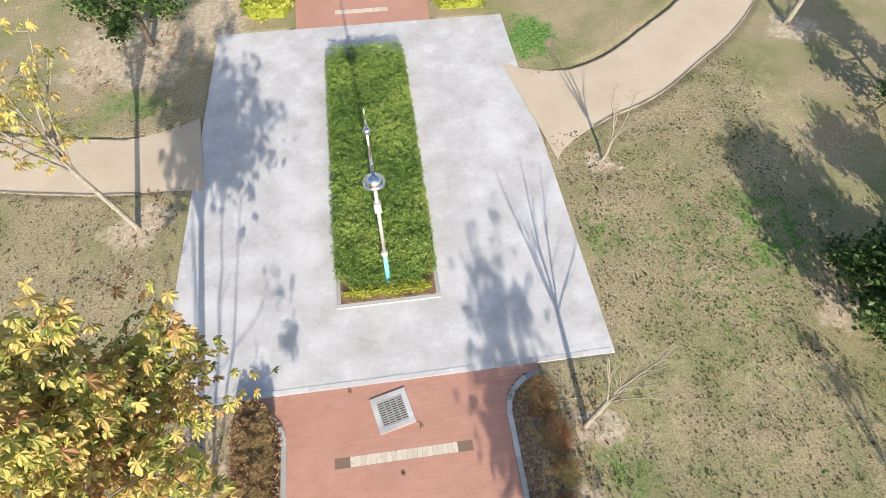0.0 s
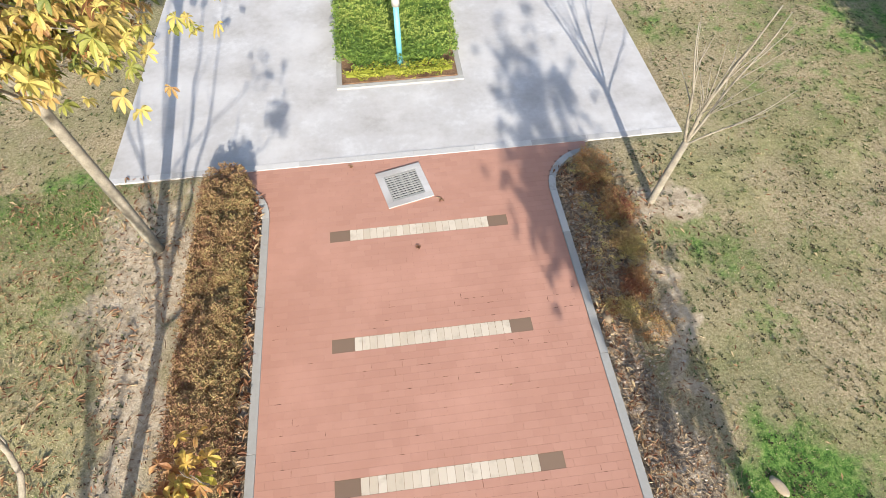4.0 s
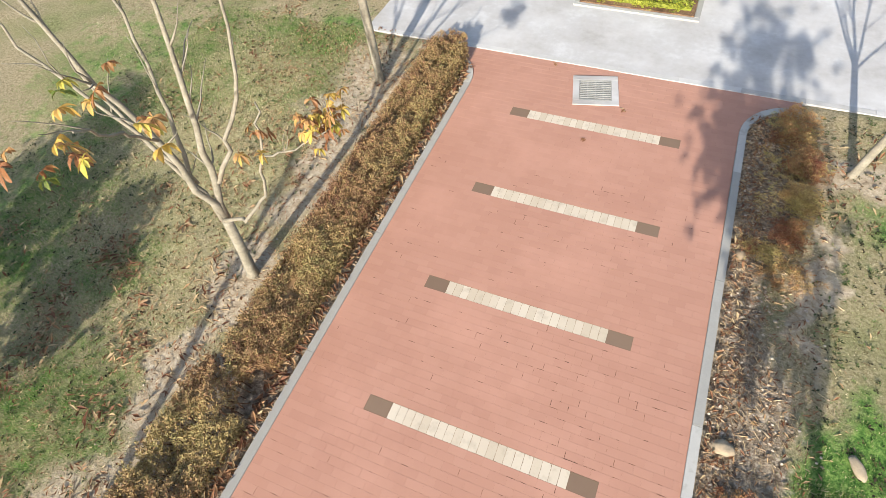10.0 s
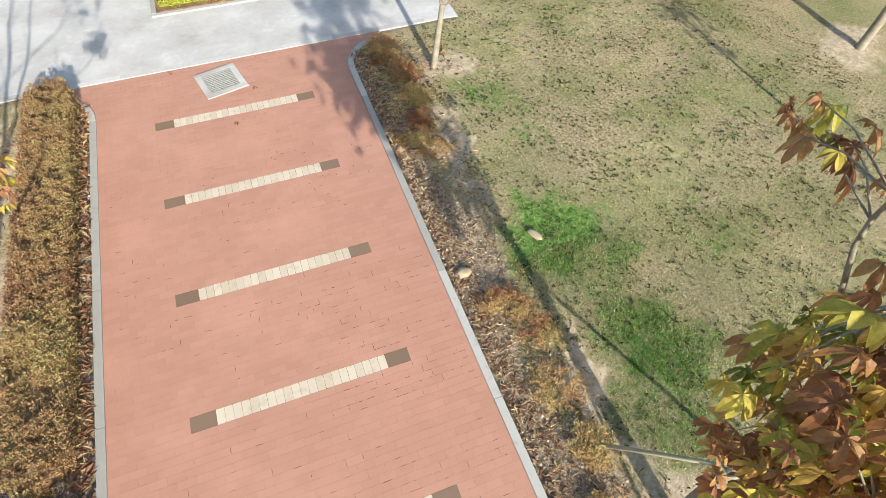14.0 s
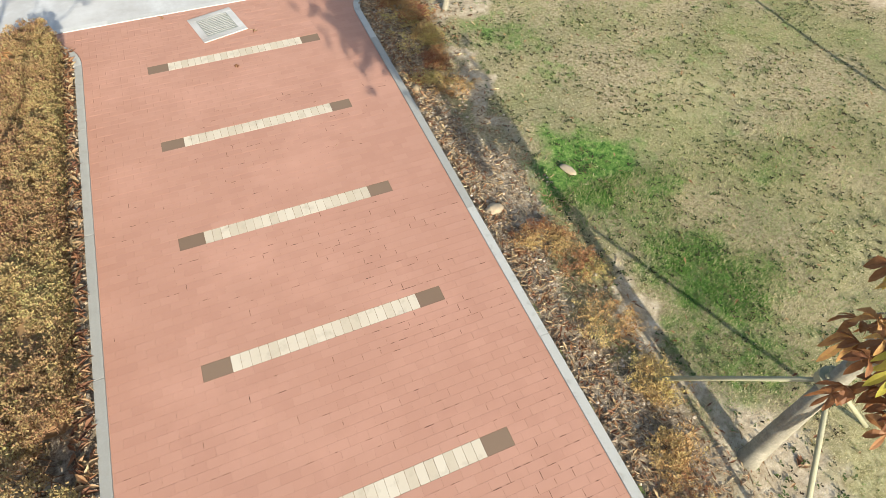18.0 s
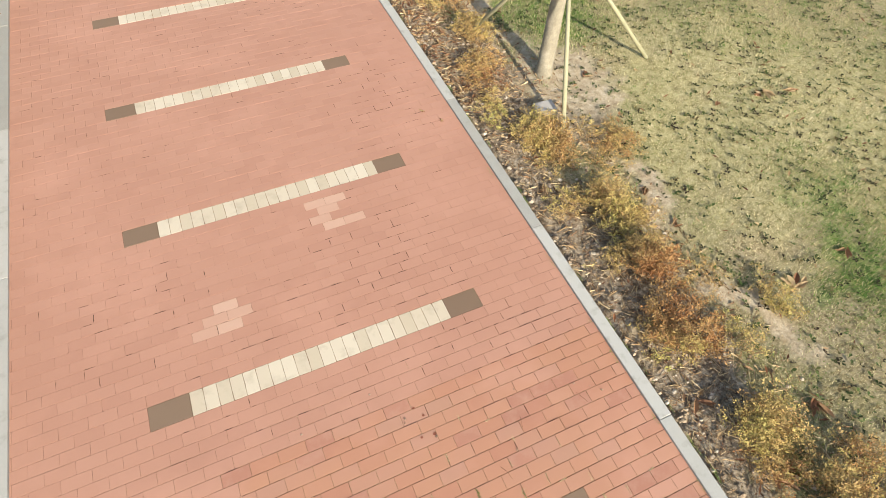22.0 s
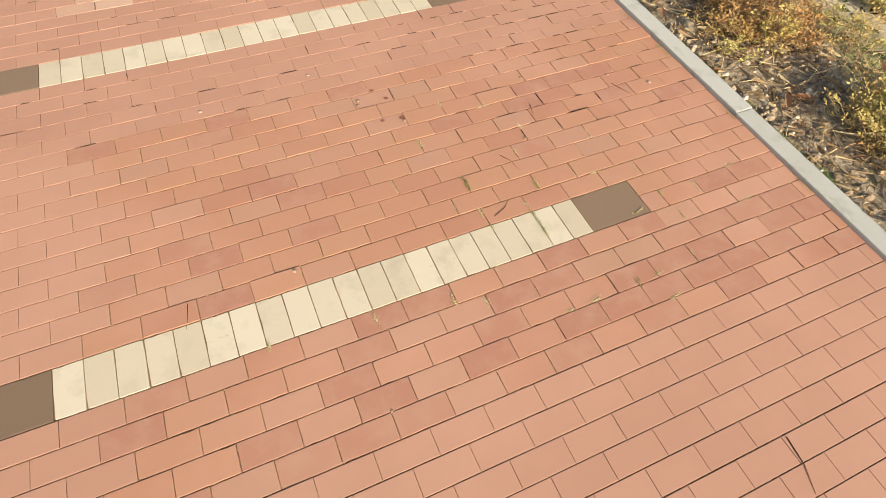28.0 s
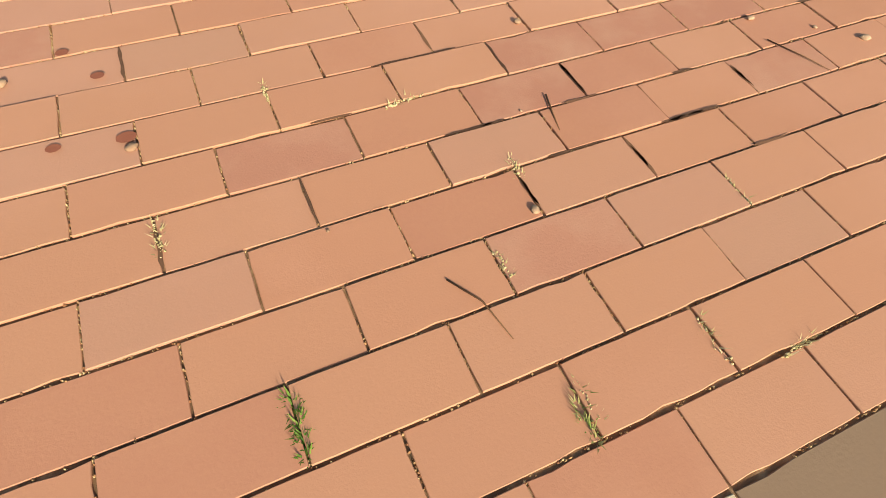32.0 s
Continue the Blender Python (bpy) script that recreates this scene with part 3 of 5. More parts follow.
def limb(heap, start, direction, length, radius, rnd, bend=0.15, rise=0.0, steps=6, sides=7):
    """A crooked limb; returns its points."""
    pts, p, d = [Vector(start)], Vector(start), Vector(direction).normalized()
    for n in range(steps):
        d = (d + Vector((rnd.gauss(0, bend), rnd.gauss(0, bend), rnd.gauss(0, bend * 0.5) + rise))).normalized()
        p = p + d * (length / steps)
        pts.append(p.copy())
    heap.tube(pts, [radius * (1 - 0.75 * n / steps) for n in range(steps + 1)], sides)
    return pts


def hedge_block(name, x0, x1, y0, y1, h, material, n, size, label, seed, soft=0.08, category="hedge", tone=(0.0, 1.0), gaps=0.0):
    """A trimmed hedge: a plain core with a lower tone on its sides, in a shell of small leaves."""
    rnd = random.Random(seed)
    root = thing(name, ((x0 + x1) / 2, (y0 + y1) / 2, 0), label, category)
    ox, oy = (x0 + x1) / 2, (y0 + y1) / 2
    core = Heap()
    nx, ny = 6, max(6, int((y1 - y0) / 0.3))
    top = []
    for j in range(ny + 1):
        for i in range(nx + 1):
            x, y = x0 + (x1 - x0) * i / nx, y0 + (y1 - y0) * j / ny
            edge = min(i, nx - i) == 0 or min(j, ny - j) == 0
            z = h * (0.2 if gaps else 0.5 if edge else 0.68) + noise.noise((x * 2, y * 2, seed)) * 0.06
            inward = 0.3 if j in (0, ny) and i in (0, nx) else 0.06
            top.append(((x - ox) * (1 - inward), (y - oy) * (1 - 0.4 / (y1 - y0)), max(0.05, z)))
    w = nx + 1
    faces = [(j * w + i, j * w + i + 1, (j + 1) * w + i + 1, (j + 1) * w + i) for j in range(ny) for i in range(nx)]
    core.add(top, faces, 0.4)
    rim = [i for i in range(w)] + [j * w + nx for j in range(1, ny + 1)] + [ny * w + i for i in range(nx - 1, -1, -1)] + [j * w for j in range(ny - 1, 0, -1)]
    skirt = [top[k] for k in rim] + [(top[k][0], top[k][1], -0.02) for k in rim]
    q = len(rim)
    core.add(skirt, [(k, (k + 1) % q, (k + 1) % q + q, k + q) for k in range(q)], 0.2)
    if not gaps:
        core.object("core", material, root)
    if gaps:
        stems = Heap()
        for _ in range(420):
            x, y = rnd.uniform(x0 + 0.08, x1 - 0.08) - ox, rnd.uniform(y0 + 0.1, y1 - 0.1) - oy
            stems.tube([(x, y, -0.03), (x + rnd.gauss(0, 0.04), y + rnd.gauss(0, 0.04), h * 0.5), (x + rnd.gauss(0, 0.09), y + rnd.gauss(0, 0.09), h * rnd.uniform(0.75, 1.0))], [0.008, 0.006, 0.002], 5)
        tagged(stems.object("stem", twig_mat, root), kind="stuff")
    leaves, spots = Heap(), []
    area_top, area_side = (x1 - x0) * (y1 - y0), 2 * h * (x1 - x0 + y1 - y0)
    for _ in range(n // 8):
        if rnd.random() < area_top / (area_top + 0.7 * area_side):
            x, y = rnd.uniform(x0, x1), rnd.uniform(y0, y1)
            e = min(x - x0, x1 - x, y - y0, y1 - y)
            z = h * (0.9 if e > 0.1 else 0.68 + 2.2 * e) + noise.noise((x * 2.2, y * 2.2, seed)) * soft + noise.noise((x * 7, y * 7, seed + 5)) * soft * 0.6 + rnd.uniform(-0.06, 0.02)
        else:
            z = rnd.uniform(0.02, h * 0.9)
            if rnd.random() < (x1 - x0) / (x1 - x0 + y1 - y0):
                x, y = rnd.uniform(x0, x1), rnd.choice((y0, y1))
            else:
                x, y = rnd.choice((x0, x1)), rnd.uniform(y0, y1)
            x, y = x + rnd.gauss(0, 0.03), y + rnd.gauss(0, 0.03)
        ex, ey = min(x - x0, x1 - x), min(y - y0, y1 - y)
        if ex < 0.3 and ey < 0.3 and math.hypot(0.3 - ex, 0.3 - ey) > 0.3:
            continue
        if gaps and noise.noise((x * 1.7, y * 1.7, seed + 9)) < gaps - 0.5:
            continue
        spots.append((x - ox, y - oy, z))
    leaf_tufts(leaves, spots, size, rnd, tone, 8, 1.1, seed, 0.8)
    tagged(leaves.object("foliage", material, root), kind="stuff")
    return root


# ---- island bed with its hedge and lamp post ----
island = thing("planting_bed", (0, 20.15, 0), "long rectangular planting bed edged in pale concrete", "planting bed")
for x0, y0, x1, y1 in ((-1.19, -4.3, 1.19, -4.2), (-1.19, 4.2, 1.19, 4.3), (-1.19, -4.195, -1.09, 4.195), (1.09, -4.195, 1.19, 4.195)):
    part("edging", box_bm(x0, y0, 0, x1, y1, 0.035, 0.008), kerb_mat, island)
part("soil", box_bm(-1.085, -4.19, 0.006, 1.085, 4.19, 0.05), joint_mat, island)
hedge_block("lime_hedge", -1.07, 1.07, 16.02, 16.3, 0.17, lime_leaf, 3400, 0.04, "low yellow-green plants along the front of the bed", 12, 0.05)
hedge_block("box_hedge", -1.12, 1.12, 16.26, 24.4, 0.42, hedge_leaf, 62000, 0.045, "bright green clipped box hedge filling the long bed", 11, 0.1)

post = thing("lamp_post", (0.03, 16.35, 0.05), "slim metal lamp post with a bright steel globe and a spike", "lamp post")
part("base_plate", cone_bm(0.14, 0.12, 0, 0.04), pole_paint, post)
part("lower_pole", cone_bm(0.055, 0.05, 0.04, 1.25), paint_cyan, post, "pale cyan painted lower pole", True)
part("collar", cone_bm(0.07, 0.07, 1.25, 1.4), pole_paint, post, smooth=True)
part("upper_pole", cone_bm(0.04, 0.034, 1.4, 3.6), pole_paint, post, smooth=True)
part("junction_box", box_bm(-0.065, -0.06, 2.88, 0.065, 0.06, 3.15, 0.015), pole_paint, post)
bm = bmesh.new()
bmesh.ops.create_uvsphere(bm, u_segments=28, v_segments=16, radius=0.165, matrix=Matrix.Translation((0, 0, 3.76)))
globe = part("globe", bm, steel, post, "shiny steel globe", True)
part("globe_ring", cone_bm(0.195, 0.195, 3.74, 3.78, 28), steel, globe, smooth=True)
spike = part("spike", cone_bm(0.032, 0.02, 3.9, 5.0), steel, post, smooth=True)
bm = bmesh.new()
bmesh.ops.create_uvsphere(bm, u_segments=14, v_segments=8, radius=0.065, matrix=Matrix.Translation((0, 0, 5.02)))
part("knob", bm, steel, spike, smooth=True)
part("tip", cone_bm(0.02, 0.004, 5.07, 5.5), steel, spike, smooth=True)

# ---- far road and hedges beyond the plaza ----
far = mesh_object("road_beyond", [(-2.1, PLAZA_Y1 + 0.003, -0.002), (2.2, PLAZA_Y1 + 0.003, -0.002), (2.4, 32, -0.002), (-2.2, 32, -0.002)], [(0, 1, 2, 3)], brick_many)
tagged(far, "red brick road continuing beyond the forecourt", "road", kind="structure")
for k in range(17):
    b = part("cream_brick", box_bm(-0.85 + k * P + 0.002, 26.46, -0.03, -0.85 + (k + 1) * P - 0.002, 26.66, 0.003), brick_cream, far)
hedge_block("lime_hedge", -3.75, -2.25, 26.3, 29.5, 0.5, lime_leaf, 3500, 0.09, "yellow-green clipped hedge beside the far road", 21)
hedge_block("lime_hedge", 2.4, 4.2, 26.1, 29.5, 0.5, lime_leaf, 3500, 0.09, "yellow-green clipped hedge beside the far road", 22)

# ---- verge hedges ----
hedge_block("brown_hedge", -3.24, -2.6, 6.8, 13.9, 0.44, brown_leaf, 150000, 0.028, "dense clipped hedge with russet brown autumn leaves", 31, 0.16, tone=(0.0, 1.0))
hedge_block("brown_hedge", -3.4, -2.61, -1.5, 7.1, 0.40, brown_leaf, 140000, 0.029, "patchy low hedge in brown and olive green", 32, 0.24, gaps=0.28, tone=(0.0, 0.9))


def scrub(seed, x, y, rx, ry, h, n, tone, size=0.06):
    """A low straggly shrub of thin twigs and small autumn leaves; none grows over the slab by the stakes."""
    if math.hypot(x - 3.13, y - 3.58) < 0.4:
        y -= 0.4
    x = max(x, 2.36 + rx * 0.9)
    rnd = random.Random(seed)
    root = thing("low_shrub", (x, y, 0), "straggly low shrub with yellow and russet autumn leaves", "shrub", "shrubs along the verge")
    twigs, leaves = Heap(), Heap()
    spots = []
    for _ in range(int(n / 42)):
        a, r = rnd.uniform(0, 6.283), math.sqrt(rnd.random())
        bx, by = math.cos(a) * rx * r * 0.7, math.sin(a) * ry * r * 0.7
        hh = h * (1.1 - 0.6 * r) * rnd.uniform(0.45, 1.2)
        tx, ty = bx * 1.25 + rnd.gauss(0, 0.05), by * 1.25 + rnd.gauss(0, 0.05)
        twigs.tube([(bx, by, -0.03), ((bx + tx) / 2 + 0.01, (by + ty) / 2, hh * 0.5), (tx, ty, hh)], [0.004, 0.003, 0.0012], 4)
        spots.append((tx, ty, hh))
        for _ in range(3):
            k, u, l = rnd.uniform(0.35, 0.95), rnd.uniform(0, 6.283), rnd.uniform(0.03, 0.1)
            c = Vector((bx + (tx - bx) * k, by + (ty - by) * k, hh * k))
            e = c + Vector((math.cos(u) * l, math.sin(u) * l, rnd.uniform(0.0, 0.05)))
            twigs.tube([tuple(c), tuple(e)], [0.0016, 0.0008], 3)
            spots.append(tuple(e))
    spots = [(x, y, max(0.012, z)) for x, y, z in spots]
    leaf_tufts(leaves, spots, size, rnd, tone, 14, 1.9, seed, 3.0)
    tagged(twigs.object("stem", straw_mat, root), kind="stuff")
    tagged(leaves.object("foliage", scrub_leaf, root), kind="stuff")


straw_mat = surf("dry_stalk", [(0, (0.13, 0.07, 0.035)), (0.5, (0.30, 0.20, 0.11)), (1, (0.50, 0.39, 0.24))], "", 0.5, 12, 90, 0.2, 0.85, 0.0)
seeded = random.Random(5)
HUES = ((0.0, 0.35), (0.2, 0.65), (0.5, 1.0), (0.55, 0.9), (0.35, 0.75))   # russet, tan, olive, yellow and ochre shrubs
for y, h, tone in ((13.3, 0.35, (0.2, 0.6)), (12.6, 0.4, (0.0, 0.5)), (11.9, 0.42, (0.3, 0.8)), (11.2, 0.36, (0.0, 0.4)), (10.5, 0.16, (0.2, 0.6)),
                   (7.5, 0.3, (0.1, 0.6)), (6.9, 0.34, (0.1, 0.6)), (6.1, 0.3, (0.2, 0.7)), (5.3, 0.36, (0.4, 0.8)), (4.6, 0.26, (0.3, 0.7)), (3.7, 0.34, (0.4, 0.85)), (3.0, 0.28, (0.3, 0.7)),
                   (2.0, 0.45, (0.4, 0.9)), (1.5, 0.42, (0.2, 0.7)), (0.7, 0.3, (0.2, 0.6)), (-0.2, 0.32, (0.4, 0.9)), (-0.9, 0.36, (0.3, 0.8)), (-1.8, 0.3, (0.3, 0.8))):
    scrub(int(y * 10) + 100, 2.9 + seeded.uniform(-0.12, 0.16), y + seeded.uniform(-0.1, 0.1), seeded.uniform(0.2, 0.38), seeded.uniform(0.22, 0.46), h * seeded.uniform(0.6, 0.9), int((3400 if 4.4 < y < 10.6 else 5000) * (0.15 + h * 2)), tone, 0.019)


for n in range(40):
    y = seeded.choice((seeded.uniform(-2.0, 7.4), seeded.uniform(10.7, 13.4)))
    wide = 0.35 if y < 3.5 else 0.0
    scrub(400 + n, seeded.uniform(2.45, 3.25 + wide), y, seeded.uniform(0.14, 0.3), seeded.uniform(0.14, 0.34), seeded.uniform(0.08, 0.22), seeded.randint(300, 1100), seeded.choice(HUES), 0.017)


for n in range(12):
    y = seeded.uniform(-1.6, 3.2)
    scrub(600 + n, seeded.uniform(3.15, 3.85), y, seeded.uniform(0.16, 0.34), seeded.uniform(0.18, 0.4), seeded.uniform(0.08, 0.2), seeded.randint(700, 1500), seeded.choice(HUES[1:]), 0.017)


# ---- trees ----
def tree(name, x, y, label, build, group=""):
    root = thing(name, (x, y, 0), label, "tree", group)
    build(root)
    return root


def chestnut(seed, lean, trunk_h, trunk_r, crown_h, spread, leaves_n, tone, leaf_mat, leaf_size, limbs=6, bark_mat=None, tufts=1.0, droop=0.6, drift=(0.0, 0.0), flat=1.0, skirt=0):
    """A young chestnut: trunk, forked limbs and a crown of palmate leaves."""
    def build(root):
        rnd = random.Random(seed)
        wood, leaves = Heap(), Heap()
        top = Vector((lean[0] * trunk_h, lean[1] * trunk_h, trunk_h))
        pts = [Vector((0, 0, -0.05)), Vector((top.x * 0.02, top.y * 0.02, 0.06)), top * 0.35 + Vector((0.02, -0.01, 0)), top * 0.7, top]
        wood.tube(pts, [trunk_r * 1.5, trunk_r * 1.05, trunk_r, trunk_r * 0.9, trunk_r * 0.82], 12)
        trunk = wood.object("trunk", bark_mat or bark, root, smooth=True)
        tips = []
        for k in range(limbs):
            wood = Heap()
            a = 2 * math.pi * (k + rnd.uniform(-0.3, 0.3)) / limbs
            out = rnd.uniform(0.35, 0.8) * spread
            rise = (crown_h - trunk_h) * rnd.uniform(0.55, 1.0)
            d = Vector((math.cos(a) * out + drift[0] * rise, math.sin(a) * out * flat + drift[1] * rise, rise))
            start = pts[-1] * rnd.uniform(0.8, 1.0)
            q = limb(wood, start, d, d.length, trunk_r * 0.55, rnd, 0.12, 0.03, 7)
            tips += q[2:]
            for _ in range(4 if leaves_n else 8):
                s = rnd.choice(q[2:])
                dd = Vector((rnd.gauss(0, 1), rnd.gauss(0, 1), rnd.uniform(0.1, 1.1)))
                tips += limb(wood, s, dd, spread * rnd.uniform(0.3, 0.65), trunk_r * (0.2 if leaves_n else 0.14), rnd, 0.2, 0.0, 4, 5)[2:]
            wood.object("limb", bark_mat or bark, trunk, smooth=True)
        for _ in range(leaves_n):
            c = rnd.choice(tips)
            p = c + Vector((rnd.gauss(0, 0.16), rnd.gauss(0, 0.16), rnd.gauss(0, 0.12))) * tufts
            palmate(leaves, p, leaf_size * rnd.uniform(0.7, 1.2), rnd, rnd.uniform(*tone), droop)
        for _ in range(skirt):
            p = top + Vector((0.75 + rnd.gauss(0, 0.5), 0.3 + rnd.gauss(0, 0.4), 0.25 + rnd.gauss(0, 0.32)))
            palmate(leaves, p, leaf_size * rnd.uniform(0.7, 1.1), rnd, rnd.uniform(*tone), droop)
            if rnd.random() < 0.12:
                twigs = Heap()
                twigs.tube([tuple(top), tuple(top.lerp(p, 0.55) + Vector((0, 0, 0.08))), tuple(p)], [0.012, 0.008, 0.004], 5)
                twigs.object("limb", bark_mat or bark, trunk, smooth=True)
        if leaves.v:
            tagged(leaves.object("crown", leaf_mat, root), kind="stuff")
    return build


def forked(root):
    """A young chestnut forked into tall bare stems, with one low crooked branch that still bears leaves."""
    rnd = random.Random(71)
    fork = Vector((0.28, -0.05, 1.4))
    wood, leaves = Heap(), Heap()
    wood.tube([(0, 0, -0.05), (0.02, 0, 0.06), (0.12, -0.01, 0.6), tuple(fork * 0.98)], [0.12, 0.08, 0.07, 0.062], 12)
    trunk = wood.object("trunk", bark, root, smooth=True)

    def stem(points, r0, r1, shoots=0, reach=0.6):
        wood, pts = Heap(), [Vector(p) for p in points]
        dense = []
        for a, b in zip(pts, pts[1:]):
            dense += [a.lerp(b, k / 4) + Vector((rnd.gauss(0, 0.02), rnd.gauss(0, 0.02), 0)) for k in range(4)]
        dense.append(pts[-1])
        wood.tube(dense, [r0 + (r1 - r0) * k / (len(dense) - 1) for k in range(len(dense))], 8)
        for _ in range(shoots):
            p = rnd.choice(dense[3:])
            limb(wood, p, (rnd.gauss(0, 0.6), rnd.gauss(0, 0.6), rnd.uniform(0.5, 1.2)), reach * rnd.uniform(0.5, 1.3), r1 * 1.1, rnd, 0.15, 0.03, 5, 5)
        wood.object("limb", bark, trunk, smooth=True)
        return dense

    stem([fork, (0.12, -0.12, 2.6), (-0.1, -0.25, 3.7), (-0.25, -0.3, 5.0)], 0.045, 0.012, 8)
    stem([fork, (0.36, 0.1, 2.4), (0.42, 0.35, 3.5), (0.5, 0.5, 5.1)], 0.05, 0.012, 9)
    stem([(0.33, 0.05, 1.95), (0.62, 0.45, 2.6), (0.8, 0.75, 3.5), (0.85, 0.9, 4.7)], 0.03, 0.01, 3)
    stem([(0.2, -0.05, 2.0), (-0.35, -0.1, 2.9), (-0.9, -0.15, 3.6), (-1.2, -0.2, 4.4)], 0.026, 0.008, 4)
    stem([fork, (0.0, -0.06, 2.2), (-0.45, -0.05, 3.2), (-0.9, 0.05, 4.4)], 0.034, 0.009, 5)
    stem([(0.15, -0.09, 1.9), (0.08, 0.18, 2.8), (-0.1, 0.45, 3.7), (-0.3, 0.6, 4.7)], 0.028, 0.008, 4)
    stem([fork, (0.75, -0.12, 1.65), (1.1, 0.0, 2.1), (1.25, 0.12, 2.75), (1.2, 0.3, 3.1)], 0.026, 0.008, 0)
    stem([(1.22, 0.1, 2.6), (1.7, 0.05, 2.85), (2.1, 0.25, 3.12)], 0.012, 0.005, 4, 0.25)
    stem([(0.1, -0.14, 2.7), (0.9, -0.8, 3.6), (1.9, -1.5, 4.5)], 0.018, 0.006, 2, 0.4)
    for c, n, r, t in (((1.93, 0.25, 3.1), 34, 0.13, (0.1, 0.72)), ((1.35, 0.1, 2.85), 6, 0.13, (0.15, 0.6)), ((1.9, -1.5, 4.4), 20, 0.22, (0.2, 1.0)), ((0.5, 0.5, 4.9), 3, 0.2, (0.0, 0.5)), ((-0.3, -0.3, 4.8), 3, 0.2, (0.0, 0.5))):
        for _ in range(n):
            palmate(leaves, Vector(c) + Vector((rnd.gauss(0, r), rnd.gauss(0, r), rnd.gauss(0, r * 0.6))), (0.11 if n > 4 else 0.13) * rnd.uniform(0.7, 1.2), rnd, rnd.uniform(*t), 0.9)
    tagged(leaves.object("crown", chestnut_leaf, root), kind="stuff")


def staked(root):
    """A young chestnut with upright stems, a low clump of withered leaves and a crown above, partly unseen."""
    rnd = random.Random(83)
    wood, leaves = Heap(), Heap()
    fork = Vector((0.17, 0.22, 1.7))
    wood.tube([(0, 0, -0.05), (0.02, 0.02, 0.06), (0.07, 0.1, 0.7), tuple(fork)], [0.13, 0.1, 0.088, 0.07], 12)
    trunk = wood.object("trunk", bark, root, smooth=True)
    stems = []
    for pts, r in ((((0.2, 0.5, 2.9), (-0.05, 0.85, 4.2), (-0.2, 0.95, 5.0)), 0.03), (((0.1, 0.35, 2.6), (-0.2, 0.5, 3.9), (-0.5, 0.35, 5.2), (-0.6, 0.1, 6.1)), 0.034),
                   (((-0.1, 0.0, 2.5), (-0.6, -0.2, 3.6), (-1.1, -0.5, 4.3)), 0.024), (((0.4, 0.2, 2.7), (0.5, 0.1, 3.9), (0.2, -0.1, 5.2)), 0.028)):
        line = [fork] + [Vector(p) for p in pts]
        dense = []
        for p, q in zip(line, line[1:]):
            dense += [p.lerp(q, k / 4) + Vector((rnd.gauss(0, 0.02), rnd.gauss(0, 0.02), 0)) for k in range(4)]
        dense.append(line[-1])
        wood = Heap()
        wood.tube(dense, [r * (1.1 - 0.8 * k / (len(dense) - 1)) for k in range(len(dense))], 8)
        wood.object("limb", bark, trunk, smooth=True)
        stems += dense
    wood = Heap()
    # The clumps at 4.2 and 5.1 are unseen, added to shade road and forecourt.
    for c, spread, count, tone in (((-0.33, 0.02, 2.5), (0.19, 0.16, 0.15), 46, (0.0, 0.4)), ((0.17, -0.1, 2.48), (0.14, 0.14, 0.16), 30, (0.45, 0.95)), ((0.35, -0.15, 3.0), (0.14, 0.12, 0.14), 14, (0.5, 1.0)), ((-0.3, 0.0, 3.1), (0.26, 0.14, 0.26), 20, (0.1, 0.9)),
                                   ((-0.72, 0.52, 4.1), (0.24, 0.07, 0.14), 22, (0.35, 0.95)), ((0.08, 1.4, 4.5), (0.14, 0.16, 0.08), 14, (0.2, 0.9)), ((-0.9, -0.65, 4.2), (0.3, 0.24, 0.3), 50, (0.1, 0.9)),
                                   ((-0.4, -0.2, 5.1), (0.4, 0.34, 0.45), 210, (0.1, 0.95)), ((-0.68, -0.05, 3.8), (0.3, 0.2, 0.36), 190, (0.1, 0.9)), ((0.0, 0.1, 3.8), (0.26, 0.2, 0.3), 110, (0.1, 0.9))):
        c = Vector(c)
        for _ in range(count):
            p = c + Vector((rnd.gauss(0, spread[0]), rnd.gauss(0, spread[1]), rnd.gauss(0, spread[2])))
            if count > 300:
                p.y, p.x = min(p.y, 0.1), max(p.x, -1.25)
            if p.z < 2.2:
                p.z = 4.4 - p.z
            if p.z < 2.8:
                p.x = max(p.x, -0.6 + rnd.uniform(0, 0.2))
            if rnd.random() < 0.2:
                near = min(stems, key=lambda q: (q - p).length)
                wood.tube([tuple(near), tuple(near.lerp(p, 0.6) + Vector((0, 0, 0.05))), tuple(p)], [0.008, 0.006, 0.004], 5)
            palmate(leaves, p, (0.17 if p.z < 3.0 else 0.15) * rnd.uniform(0.7, 1.25), rnd, rnd.uniform(*tone), rnd.uniform(0.7, 1.5))
    tagged(wood.object("twig", bark, root, smooth=True), kind="stuff")
    tagged(leaves.object("crown", chestnut_leaf, root), kind="stuff")


